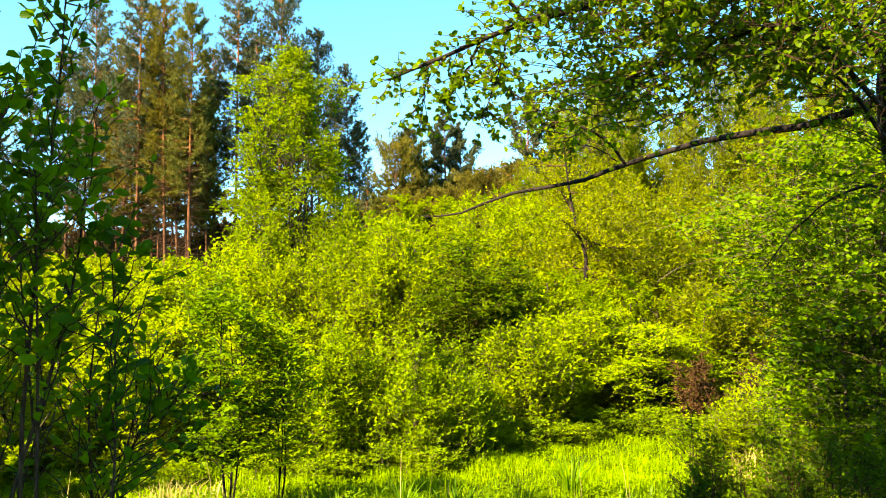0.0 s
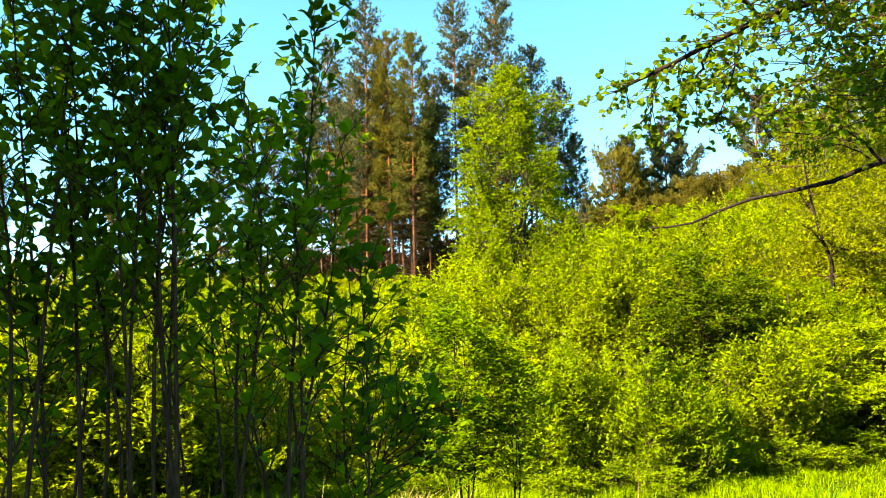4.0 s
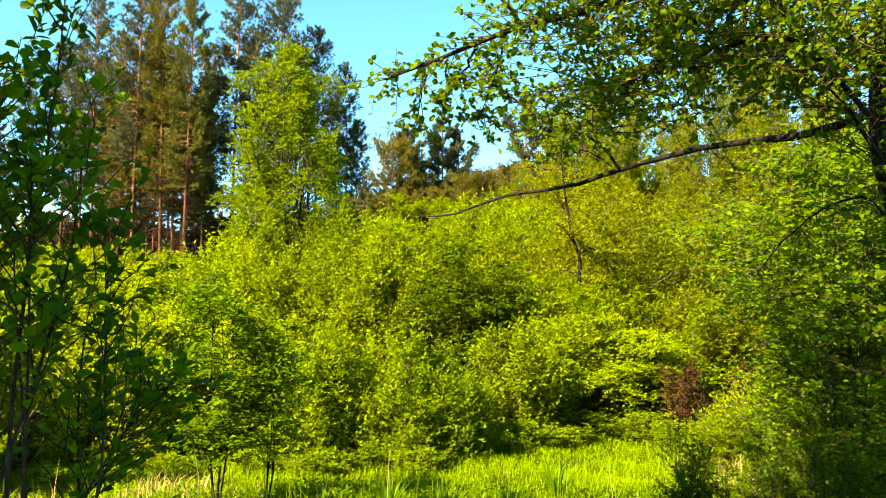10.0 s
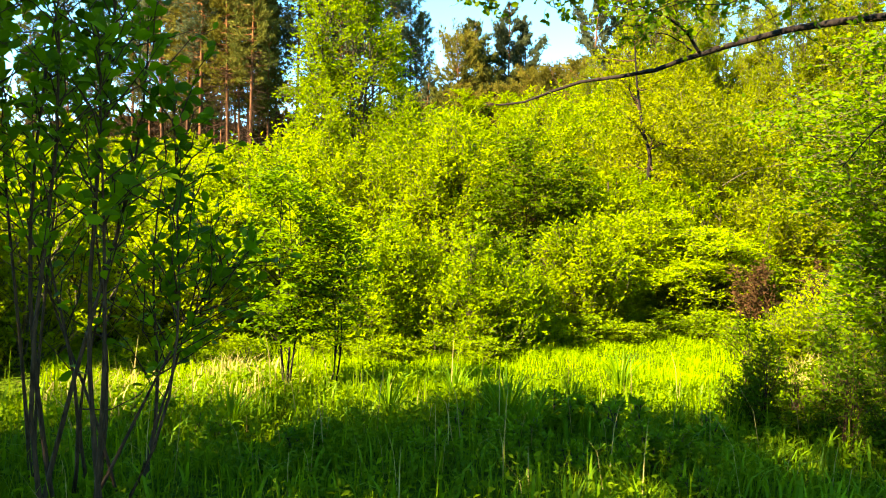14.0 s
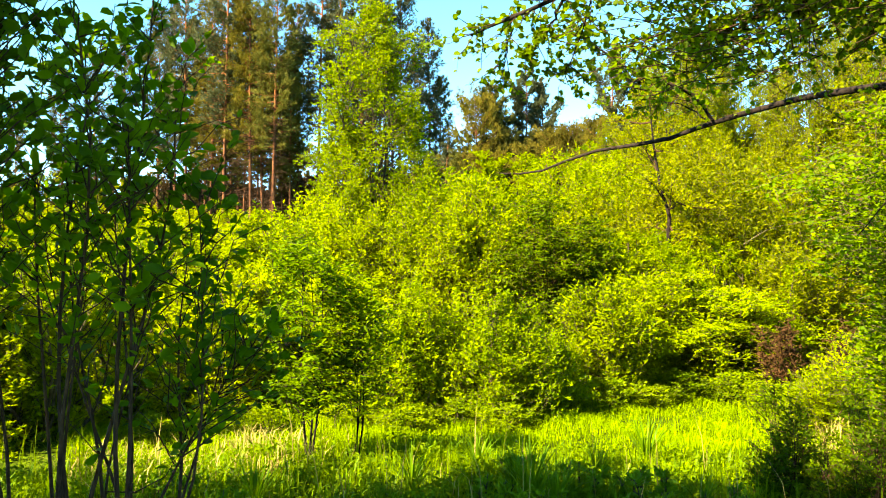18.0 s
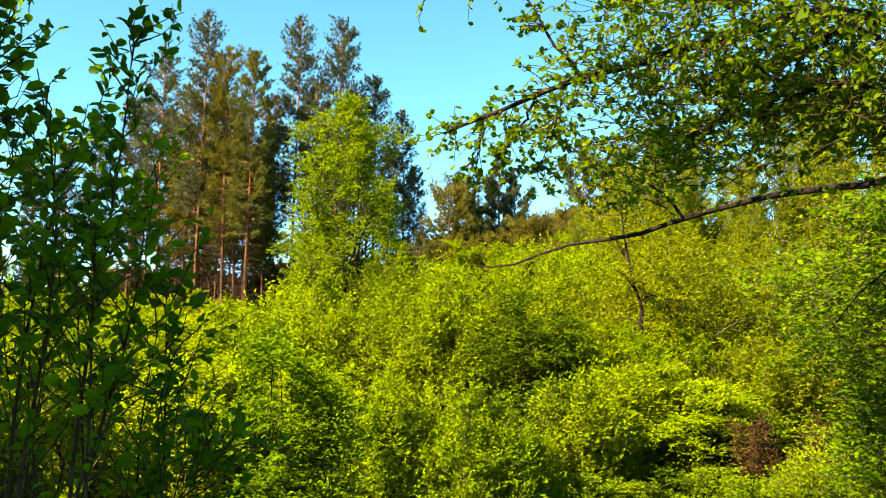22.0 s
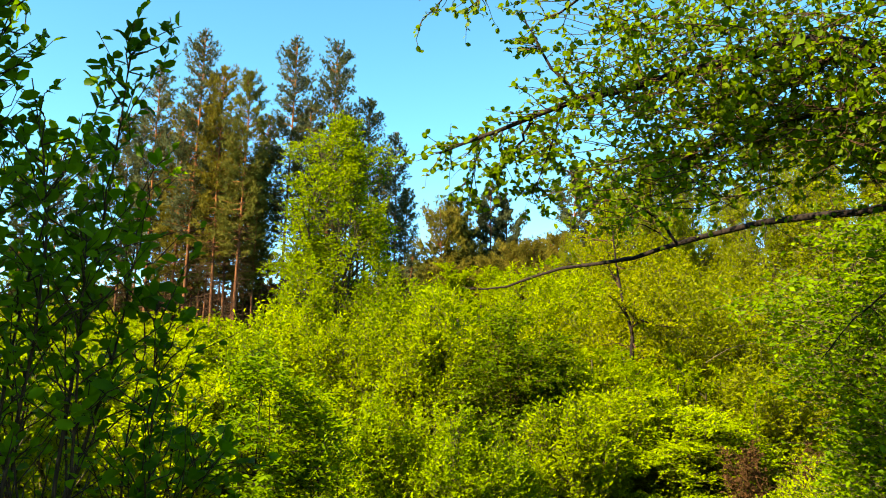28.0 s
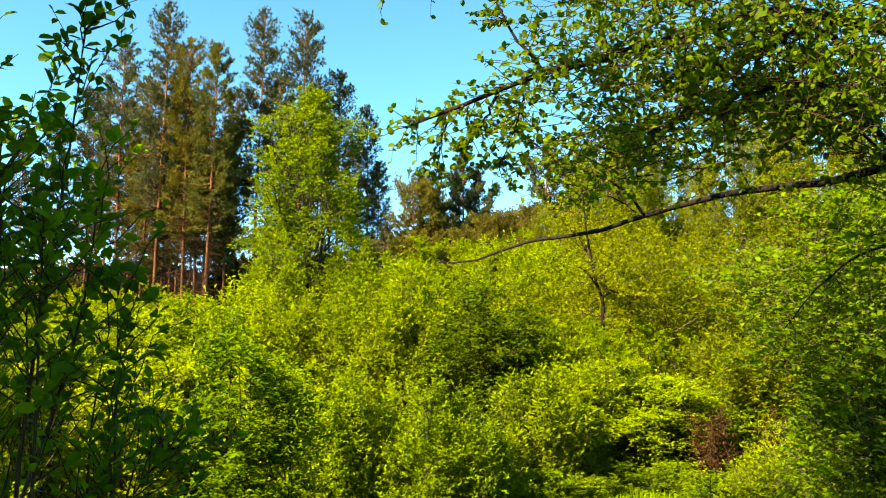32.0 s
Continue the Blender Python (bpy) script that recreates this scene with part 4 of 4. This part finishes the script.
def herbs(name, seed, xs, ys, height, leaf, mat, label):
    """Low leafy herbs: small leaves on short stalks above the ground."""
    rng = np.random.default_rng(seed)
    n = len(xs)
    z = land(xs, ys) + height * rng.random(n) ** 0.7
    way = rng.normal(0, 1, (n, 3)) * (1, 1, 0.35) + (0, 0, 0.25)
    ll = leaf * rng.uniform(0.5, 1.4, n)
    tagged(new(name, fast_mesh(name, *leaf_arrays(np.stack([xs, ys, z], 1), way, ll, ll * 0.5, rng), mat)), label, "herbs", kind="stuff")


# near herbs carry the shade in their darker colour too
herbs("shade_herbs", 57, *tufted(30000, 2.3, 7.4, -48, 35, 0.07, 0.8), 0.16, 0.045, M_SHADE_GRASS, "low leafy herbs among the shaded grass")
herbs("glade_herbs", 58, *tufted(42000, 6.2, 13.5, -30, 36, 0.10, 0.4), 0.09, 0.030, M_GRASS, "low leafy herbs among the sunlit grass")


# ---- tall saplings close by ----
def leaf_shape(name, mat, length, width):
    """An oval leaf with a folded midrib and a short stalk."""
    s = (0.0, 0.12, 0.32, 0.58, 0.82, 1.0)
    w = (0.02, 0.10, 0.40, 0.50, 0.34, 0.0)
    verts, faces = [], []
    for a, b in zip(s, w):
        z = -0.10 * a * a
        verts += [(a * length, b * width, (z + 0.16 * b) * length), (a * length, 0, z * length), (a * length, -b * width, (z + 0.16 * b) * length)]
    for i in range(5):
        p = 3 * i
        faces += [(p, p + 1, p + 4, p + 3), (p + 1, p + 2, p + 5, p + 4)]
    return mesh_of(name, verts, faces, mat, True)


SAPLING_LEAVES = [leaf_shape("leaf", M_SAPLING, 0.075, 0.043), leaf_shape("leaf", M_SAPLING, 0.062, 0.038)]
ALDER_LEAVES = [leaf_shape("leaf", M_ALDER_SHADE, 0.055, 0.046), leaf_shape("leaf", M_ALDER_SHADE, 0.045, 0.038)]


def single_leaves(parent, at, way, shapes, rng, flat=0.5):
    for p, d in zip(at, way):
        d = Vector(d)
        up = Vector(rng.normal(0, 1, 3)) * (1 - flat) + Vector((0, 0, 2 * flat))
        x = d.normalized(); y = up.cross(x).normalized(); z = x.cross(y)
        m = Matrix((x, y, z)).transposed().to_4x4()
        m.translation = Vector(p)
        ob = new("leaf", shapes[int(rng.integers(len(shapes)))])
        ob.parent = parent
        s = rng.uniform(0.7, 1.25)
        ob.matrix_basis = m @ Matrix.Diagonal((s, s, s, 1))


def make_sapling(seed, az, r, ends, label, singles=50, twigs=28, leaves=9, low=0.42):
    """A clump of slender stems; ends: azimuth, distance and elevation of each stem's top, as seen from the eye."""
    rng = np.random.default_rng(seed)
    x, y = spot(az, r)
    z = float(land(x, y))
    ob = thing("sapling", x, y, z, label, "sapling", "tall saplings close by")
    n = len(ends)
    tip = np.array([[*spot(a, d), 1.6 + d * math.tan(radians(e))] for a, d, e in ends]) - (x, y, z)
    a = np.arange(n) * 2.4
    foot = np.stack([np.cos(a), np.sin(a), 0 * a - 0.5], 1) * np.array([0.16, 0.16, 0.1])
    paths = bent(foot, tip, 9, rng, 0.075)
    for i in range(n):
        t = 0.007 + 0.003 * rng.random() + 0.0012 * tip[i, 2]
        stem = part("stem", fast_mesh("stem", *tubes(paths[i:i + 1], np.linspace(t, 0.2 * t, 9)[None], 6), M_TWIG, True), ob)
        tw, la, ld, ll = leafy(rng, paths[i:i + 1], twigs, leaves, 0.62, 0.068, low=low, up=0.4, spread=0.95)
        for path in tw:
            part("twig", fast_mesh("twig", *tubes(path[None], np.linspace(0.004, 0.0015, 4)[None], 4), M_TWIG), stem)
        order = rng.permutation(len(la))
        some, rest = order[:singles], order[singles:]
        single_leaves(stem, la[some], ld[some], SAPLING_LEAVES, rng)
        part("foliage", fast_mesh("foliage", *oval_arrays(la[rest], ld[rest], ll[rest], ll[rest] * 0.58, rng), M_SAPLING), stem)
    return ob


TALL = "tall leafy sapling with several dark thin stems, in shade"
make_sapling(61, -28.0, 3.9, ((-24.3, 3.9, 20.3), (-27.5, 4.1, 14.8), (-30.0, 3.7, 17.8), (-21.5, 3.8, 4.3), (-23.0, 4.0, 11.8), (-26.0, 3.6, 8.8), (-17.8, 4.2, -6.0)), TALL, low=0.46)
make_sapling(62, -35.0, 3.7, ((-33.0, 3.7, 23.8), (-36.0, 3.5, 25.8), (-31.5, 3.9, 21.8), (-34.5, 3.9, 15.8), (-38.0, 3.6, 19.8), (-34.5, 3.6, 28.0), (-37.0, 3.8, 26.5)), TALL, low=0.5)
make_sapling(63, -42.0, 3.8, ((-40.5, 3.8, 24.8), (-44.0, 3.6, 22.8), (-46.5, 3.9, 20.8), (-42.0, 4.0, 14.8), (-40.0, 3.9, 8.0), (-43.5, 3.8, 6.0), (-38.5, 4.1, 11.0), (-39.5, 3.7, 27.5), (-42.5, 3.9, 28.5)), TALL, low=0.5)
make_sapling(64, -47.5, 4.2, ((-46.0, 4.2, 25.8), (-49.0, 4.0, 23.8), (-51.0, 4.3, 21.8), (-47.0, 4.4, 11.8)), TALL, low=0.46)
make_sapling(65, -32.0, 4.7, ((-31.0, 4.7, 12.8), (-33.0, 4.8, 16.8), (-35.5, 4.6, 13.8), (-29.0, 4.8, 6.8)), TALL)
make_sapling(66, -26.0, 4.3, ((-22.0, 4.4, 1.5), (-24.5, 4.2, -2.0), (-27.0, 4.4, 4.0), (-20.0, 4.5, -4.5), (-29.5, 4.2, 1.0), (-31.5, 4.4, 5.0)), "low leafy sapling with many thin dark stems, in shade", 8, 12, 4, 0.4)


# ---- overhanging alder ----
def sky_point(az, el, r):
    x, y = spot(az, r)
    return np.array([x + 0.03, y, 1.63 + r * math.tan(radians(el))])


def make_alder():
    rng = np.random.default_rng(71)
    x, y = spot(33.5, 5.8)
    z = float(land(x, y))
    ob = thing("alder_tree", x, y, z, "leaning alder tree with long dark branches reaching over the glade", "tree")
    base = np.array([x, y, z])
    trunk = curve([(0, 0, -0.2), (-0.10, 0.0, 1.2), (-0.26, 0.02, 2.1), (-0.42, 0.0, 2.8), (-0.35, -0.1, 4.0), (-0.2, 0.0, 5.8), (-0.1, 0.2, 8.0)], 20)
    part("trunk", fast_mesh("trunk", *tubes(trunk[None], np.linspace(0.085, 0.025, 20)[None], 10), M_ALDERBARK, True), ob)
    join = lambda h: base + [np.interp(h, trunk[:, 2], trunk[:, k]) for k in range(3)]
    limbs = [
        ([join(2.9), sky_point(25.3, 10.2, 5.8), sky_point(19.8, 10.0, 6.1), sky_point(13.4, 8.6, 6.6), sky_point(9.6, 7.5, 6.9), sky_point(4.9, 6.8, 7.2), sky_point(1.6, 5.6, 7.5), sky_point(-1.1, 5.5, 7.7)], 0.031),
        ([join(3.6), sky_point(24.0, 20.8, 4.47), sky_point(20.5, 21.0, 4.47), sky_point(16.1, 20.3, 4.47), sky_point(10.9, 19.2, 4.56), sky_point(7.3, 18.8, 4.56), sky_point(4.1, 17.7, 4.64), sky_point(-0.3, 16.0, 4.73), sky_point(-3.2, 14.9, 4.82)], 0.036),
        ([sky_point(6.7, 18.6, 4.56), sky_point(4.6, 21.0, 4.56), sky_point(2.6, 24.5, 4.56)], 0.014),
        ([sky_point(3.4, 17.4, 4.64), sky_point(2.4, 15.4, 4.73), sky_point(1.0, 13.4, 4.82)], 0.011),
        ([sky_point(13.4, 8.6, 6.6), sky_point(11.8, 10.6, 6.5), sky_point(8.8, 12.0, 6.4), sky_point(6.0, 13.6, 6.3), sky_point(4.0, 15.2, 6.2)], 0.014),
        ([sky_point(13.0, 8.7, 6.6), sky_point(11.0, 10.0, 6.6), sky_point(8.6, 9.8, 6.6)], 0.007),
        ([join(3.1), sky_point(25, 19.6, 4.39), sky_point(21.2, 18.8, 4.39), sky_point(16.0, 17.6, 4.47)], 0.020),
        ([join(2.8), sky_point(25, 16.2, 4.30), sky_point(19.0, 15.6, 4.47), sky_point(14.0, 14.4, 4.64)], 0.018),
        ([join(2.0), sky_point(29.5, 9.0, 5.0), sky_point(27.0, 13.0, 5.1), sky_point(24.0, 14.5, 5.2)], 0.018),
        ([join(4.0), sky_point(26, 27.0, 4.30), sky_point(18, 27.5, 4.13), sky_point(10, 26.5, 4.13), sky_point(5, 24.0, 4.21)], 0.024),
        ([sky_point(7, 31.0, 4.47), sky_point(1.5, 28.5, 4.47), sky_point(-2.2, 26.0, 4.56), sky_point(-4.8, 23.6, 4.64)], 0.010),
        ([sky_point(3, 29.0, 4.47), sky_point(0.5, 26.5, 4.47), sky_point(-1.4, 24.2, 4.56)], 0.008),
        ([join(1.9), sky_point(29, 6.0, 5.8), sky_point(25, 4.5, 6.2), sky_point(22.0, 1.0, 6.6)], 0.014),
        ([sky_point(-0.2, 15.5, 5.07), sky_point(-0.7, 13.6, 5.07), sky_point(-1.0, 11.6, 5.16)], 0.008),
        ([sky_point(5.5, 18.3, 4.82), sky_point(4.8, 15.5, 4.90), sky_point(3.4, 12.2, 4.99)], 0.009),
    ]
    paths = []
    for pts, t in limbs:
        p = curve(pts, 14) - base
        p[1:-1] += rng.normal(0, 0.006, (12, 3))
        paths.append(p)
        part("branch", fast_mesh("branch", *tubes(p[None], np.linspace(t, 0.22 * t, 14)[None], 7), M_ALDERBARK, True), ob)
    P = np.array(paths)
    # twigs: sparse on the two long arms near their tips, dense towards the trunk
    tws, las, lds, lls = [], [], [], []
    for i, (n, k, lo, ln) in enumerate(((30, 3, 0.0, 0.28), (110, 8, 0.1, 0.45), (22, 7, 0.1, 0.3), (30, 9, 0.1, 0.3), (75, 9, 0.1, 0.4), (12, 7, 0.2, 0.25), (110, 11, 0.1, 0.6), (130, 11, 0.1, 0.6),
                                         (90, 10, 0.2, 0.7), (36, 10, 0.1, 0.6), (16, 5, 0.3, 0.3), (12, 5, 0.3, 0.3), (22, 7, 0.2, 0.5), (20, 8, 0.1, 0.3), (30, 9, 0.1, 0.35))):
        tw, la, ld, ll = leafy(rng, P[i:i + 1], n, k, ln, 0.040, low=lo, up=-0.1, spread=1.0)
        if i == 0:
            keep = rng.random(len(la)) < np.where(P[0, -1, 0] + 1.4 > la[:, 0], 0.25, 0.8)
            la, ld, ll = la[keep], ld[keep], ll[keep]
        tws.append(tw); las.append(la); lds.append(ld); lls.append(ll)
    # leafy clusters of the crown over the view
    m = 1800
    az = rng.uniform(4, 34, m); el = rng.uniform(9.5, 25, m); r = rng.uniform(3.9, 5.6, m)
    arm = np.interp(az, (-1, 7.2, 13.6, 18.9, 25), (5.7, 7.3, 8.8, 9.8, 10.8))
    keep = (rng.random(m) < np.clip((az - np.interp(el, (9, 12, 16, 20, 30), (7.5, 6.2, 7.2, 6.4, 9.0))) / 5, 0, 0.85)) & (el > arm + 1.5 + 2.5 * rng.random(m))
    st = np.array([sky_point(*v) for v in zip(az[keep], el[keep], r[keep])]) - base
    en = st + unit(rng.normal(0, 1, st.shape) * (1, 1, 0.4) + (-0.6, 0, -0.1)) * rng.uniform(0.25, 0.55, (len(st), 1))
    tw = bent(st, en, 4, rng, 0.03)
    which = np.repeat(np.arange(len(tw)), 11)
    la, lw = along(tw, which, rng.random(len(which)))
    tws.append(tw); las.append(la); lds.append(unit(lw * 0.4 + rng.normal(0, 0.7, la.shape))); lls.append(0.036 * rng.uniform(0.6, 1.25, len(la)))
    # hanging outer twigs of the crown's edge
    m = 900
    az = rng.uniform(20, 36, m); el = rng.uniform(-8, 25, m); r = rng.uniform(4.6, 6.2, m)
    keep = rng.random(m) < np.clip((az - 27.0 - 0.2 * np.abs(el - 6)) / 6, 0.0, 0.8)
    st = np.array([sky_point(*v) for v in zip(az[keep], el[keep], r[keep])]) - base
    en = st + unit(rng.normal(0, 1, st.shape) * (1, 1, 0.4) + (-0.5, 0, -0.3)) * rng.uniform(0.3, 0.6, (len(st), 1))
    tw = bent(st, en, 4, rng, 0.03)
    which = np.repeat(np.arange(len(tw)), 12)
    la, lw = along(tw, which, rng.random(len(which)))
    tws.append(tw); las.append(la); lds.append(unit(lw * 0.4 + rng.normal(0, 0.7, la.shape))); lls.append(0.045 * rng.uniform(0.6, 1.25, len(la)))
    tw, la, ld, ll = np.concatenate(tws), np.concatenate(las), np.concatenate(lds), np.concatenate(lls)
    part("twig_growth", fast_mesh("twig_growth", *tubes(tw, np.linspace(0.0034, 0.0012, 4)[None] * np.ones((len(tw), 1)), 4), M_TWIG), ob)
    order = rng.permutation(len(la))
    near = order[la[order][:, 0] < P[0, 6, 0]][:290]
    rest = np.setdiff1d(order, near)
    single_leaves(ob, la[near], ld[near], ALDER_LEAVES, rng, 0.3)
    part("foliage", fast_mesh("foliage", *oval_arrays(la[rest], ld[rest], ll[rest], ll[rest] * 0.8, rng, 0.15, 0.3), M_ALDER_SHADE), ob)
    # upper crown, above the view
    up = curve([(0.05, 0, 4.0), (0.1, 0.1, 6.0), (0.1, 0.2, 8.0)], 8)[None]
    tw, la, ld, ll = leafy(rng, up, 60, 40, 1.8, 0.11, low=0.0, up=0.1, spread=1.3)
    part("twig_growth", fast_mesh("twig_growth", *tubes(tw, np.linspace(0.012, 0.003, 4)[None] * np.ones((60, 1)), 4), M_TWIG), ob)
    part("foliage", fast_mesh("foliage", *leaf_arrays(la, ld, ll, ll * 0.8, rng), M_ALDER_SHADE), ob)


make_alder()

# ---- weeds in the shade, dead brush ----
# weeds take the dark leaf so that they look shaded where sun reaches them
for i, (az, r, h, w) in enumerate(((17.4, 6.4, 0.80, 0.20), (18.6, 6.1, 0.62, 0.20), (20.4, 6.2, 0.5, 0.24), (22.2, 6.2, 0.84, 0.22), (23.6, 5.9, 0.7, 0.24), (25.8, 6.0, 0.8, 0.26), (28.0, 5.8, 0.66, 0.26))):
    put(make_crowned("leafy_weed", 80 + i, "tall leafy weed, leaf colour darkened for the shade", "weed", M_DEEP_SHADE, h, ((0.0, 0.8 * w), (0.3, w), (0.7, 0.7 * w), (1.0, 0.12 * w)), 26, 9, 8, 0.042, 0.42, stems=6, bark=M_TWIG, spray_len=0.14, clump=0.07, tall=1.3, upright=0.6, level=0.4, lump=0.3, girth=0.6, group="weeds in the shade"), *spot(az, r), turn=40 * i)
for i, (az, r, h, w) in enumerate(((12.0, 4.6, 0.3, 0.5), (2.5, 4.7, 0.3, 0.4))):
    put(make_bush("leafy_weed", 90 + i, h, w, "low leafy green weed in the shaded grass", "weed", M_SHADE_SEDGE, 11, 12, 8, 0.045, 0.5, low=0.1, group="weeds in the shade"), *spot(az, r), turn=40 * i)


def make_tuft(seed, n, h, label):
    """A tuft of broad grass: arching tapered blades out of one root."""
    rng = np.random.default_rng(seed)
    ob = thing("grass_tuft", 0, 0, 0, label, "grass tuft", "broad grass tufts")
    a = rng.uniform(0, 6.28, n)
    out = np.stack([np.cos(a), np.sin(a), 0 * a], 1)
    tall, reach = h * rng.uniform(0.6, 1.1, n), h * rng.uniform(0.15, 0.75, n)
    for i in range(n):
        s = np.linspace(0, 1, 6)[:, None]
        rib = out[i] * (0.03 + reach[i] * s ** 1.8) + np.array([0, 0, 1.0]) * tall[i] * (s - 0.28 * s ** 3 * reach[i] / h)
        wide = np.array([[0.5], [0.9], [1.0], [0.85], [0.5], [0.04]]) * 0.009 * rng.uniform(0.7, 1.3)
        side = np.cross(out[i], (0, 0, 1.0))
        verts = np.concatenate([rib - side * wide, rib + out[i] * 0.002, rib + side * wide])
        k = np.arange(5)[:, None]
        tris = np.concatenate([k + t for t in ([0, 1, 7], [0, 7, 6], [6, 7, 13], [6, 13, 12])])
        part("blade", fast_mesh("blade", verts, tris, M_SHADE_SEDGE, True), ob)
    return ob


tuft = make_tuft(191, 34, 0.5, "broad-bladed green grass tuft in the shaded meadow")
for i, (az, r, size) in enumerate(((1.4, 5.4, 1.0), (3.2, 5.2, 0.8), (0.2, 5.8, 0.7), (9.2, 7.4, 1.0), (-2.4, 6.4, 0.7), (13.0, 5.6, 0.7), (-7.0, 5.8, 0.8), (-18.0, 5.6, 0.8), (6.0, 6.6, 0.7))):
    m = placed(*spot(az, r), 61.0 * i, size)
    if i:
        copy_thing(tuft, m)
    else:
        tuft.matrix_basis = m
weed = make_bush("leafy_weed", 88, 0.24, 0.36, "low broad-leaved green weed in the shaded grass", "weed", M_SHADE_SEDGE, 7, 7, 6, 0.055, 0.34, low=0.1, group="weeds in the shade")
for i, (az, r, s) in enumerate(((-19.5, 5.2, 1.0), (-16.0, 4.4, 0.8), (-12.5, 5.0, 1.1), (-4.0, 4.6, 0.9), (-1.5, 5.3, 1.1), (4.8, 5.4, 1.2), (7.0, 4.5, 0.9), (9.5, 5.3, 1.3), (14.6, 5.2, 1.2), (14.0, 4.3, 0.8), (-23.5, 5.6, 1.1), (0.6, 6.1, 1.0))):
    m = placed(*spot(az, r), 75.0 * i, s)
    if i:
        copy_thing(weed, m)
    else:
        weed.matrix_basis = m
put(make_bush("dead_brush", 91, 1.4, 1.5, "dry reddish-brown dead bush among the green shrubs", "brushwood", M_RUST, 18, 26, 5, 0.045, 0.5, low=0.4, bark=M_RUST, up=-0.1, spread=1.2), *spot(19.3, 11.3))


def make_stick(name, pts, t, mat, label):
    p = curve([sky_point(*v) for v in pts], 14)
    base = p[0].copy()
    ob = thing(name, *base, label, "branch")
    part("shaft", fast_mesh("shaft", *tubes((p - base)[None], np.linspace(t, 0.3 * t, 14)[None], 6), mat, True), ob)


make_stick("bent_branch", ((2.0, -10.6, 10.2), (2.6, -9.2, 10.2), (3.4, -8.2, 10.3), (4.4, -7.8, 10.4)), 0.013, M_TWIG, "dark bare bent branch sticking out of the grass")
make_stick("bare_branch", ((15.2, 0.6, 15.0), (16.8, 1.6, 15.0), (18.6, 2.0, 15.2), (20.2, 2.4, 15.2)), 0.010, M_BARK, "bare dead branch lying in the shrubs")


# ---- unseen trees added behind the camera to shade the foreground ----
def make_shade_tree(seed, x, y, h, w, low=0.35):
    ob = make_bush("alder_tree", seed, h, w, "unseen broad leafy tree added to shade the grass", "tree", M_ALDER_SHADE, 11, 55, 18, 0.17, 0.8, low=low, twig_len=1.5, up=0.1, spread=1.1, bark=M_ALDERBARK)
    put(ob, x, y)


# places and heights chosen for where their shadows end on the grass
make_shade_tree(99, -8.5, -1.0, 6.4, 3.2, 0.35)
make_shade_tree(95, -6.8, -1.3, 10.4, 5.4)
make_shade_tree(96, -4.2, -0.4, 8.4, 4.2, 0.5)
make_shade_tree(98, 0.5, -3.8, 11.5, 5.5)
make_shade_tree(97, -10.8, -1.6, 11.0, 5.0)
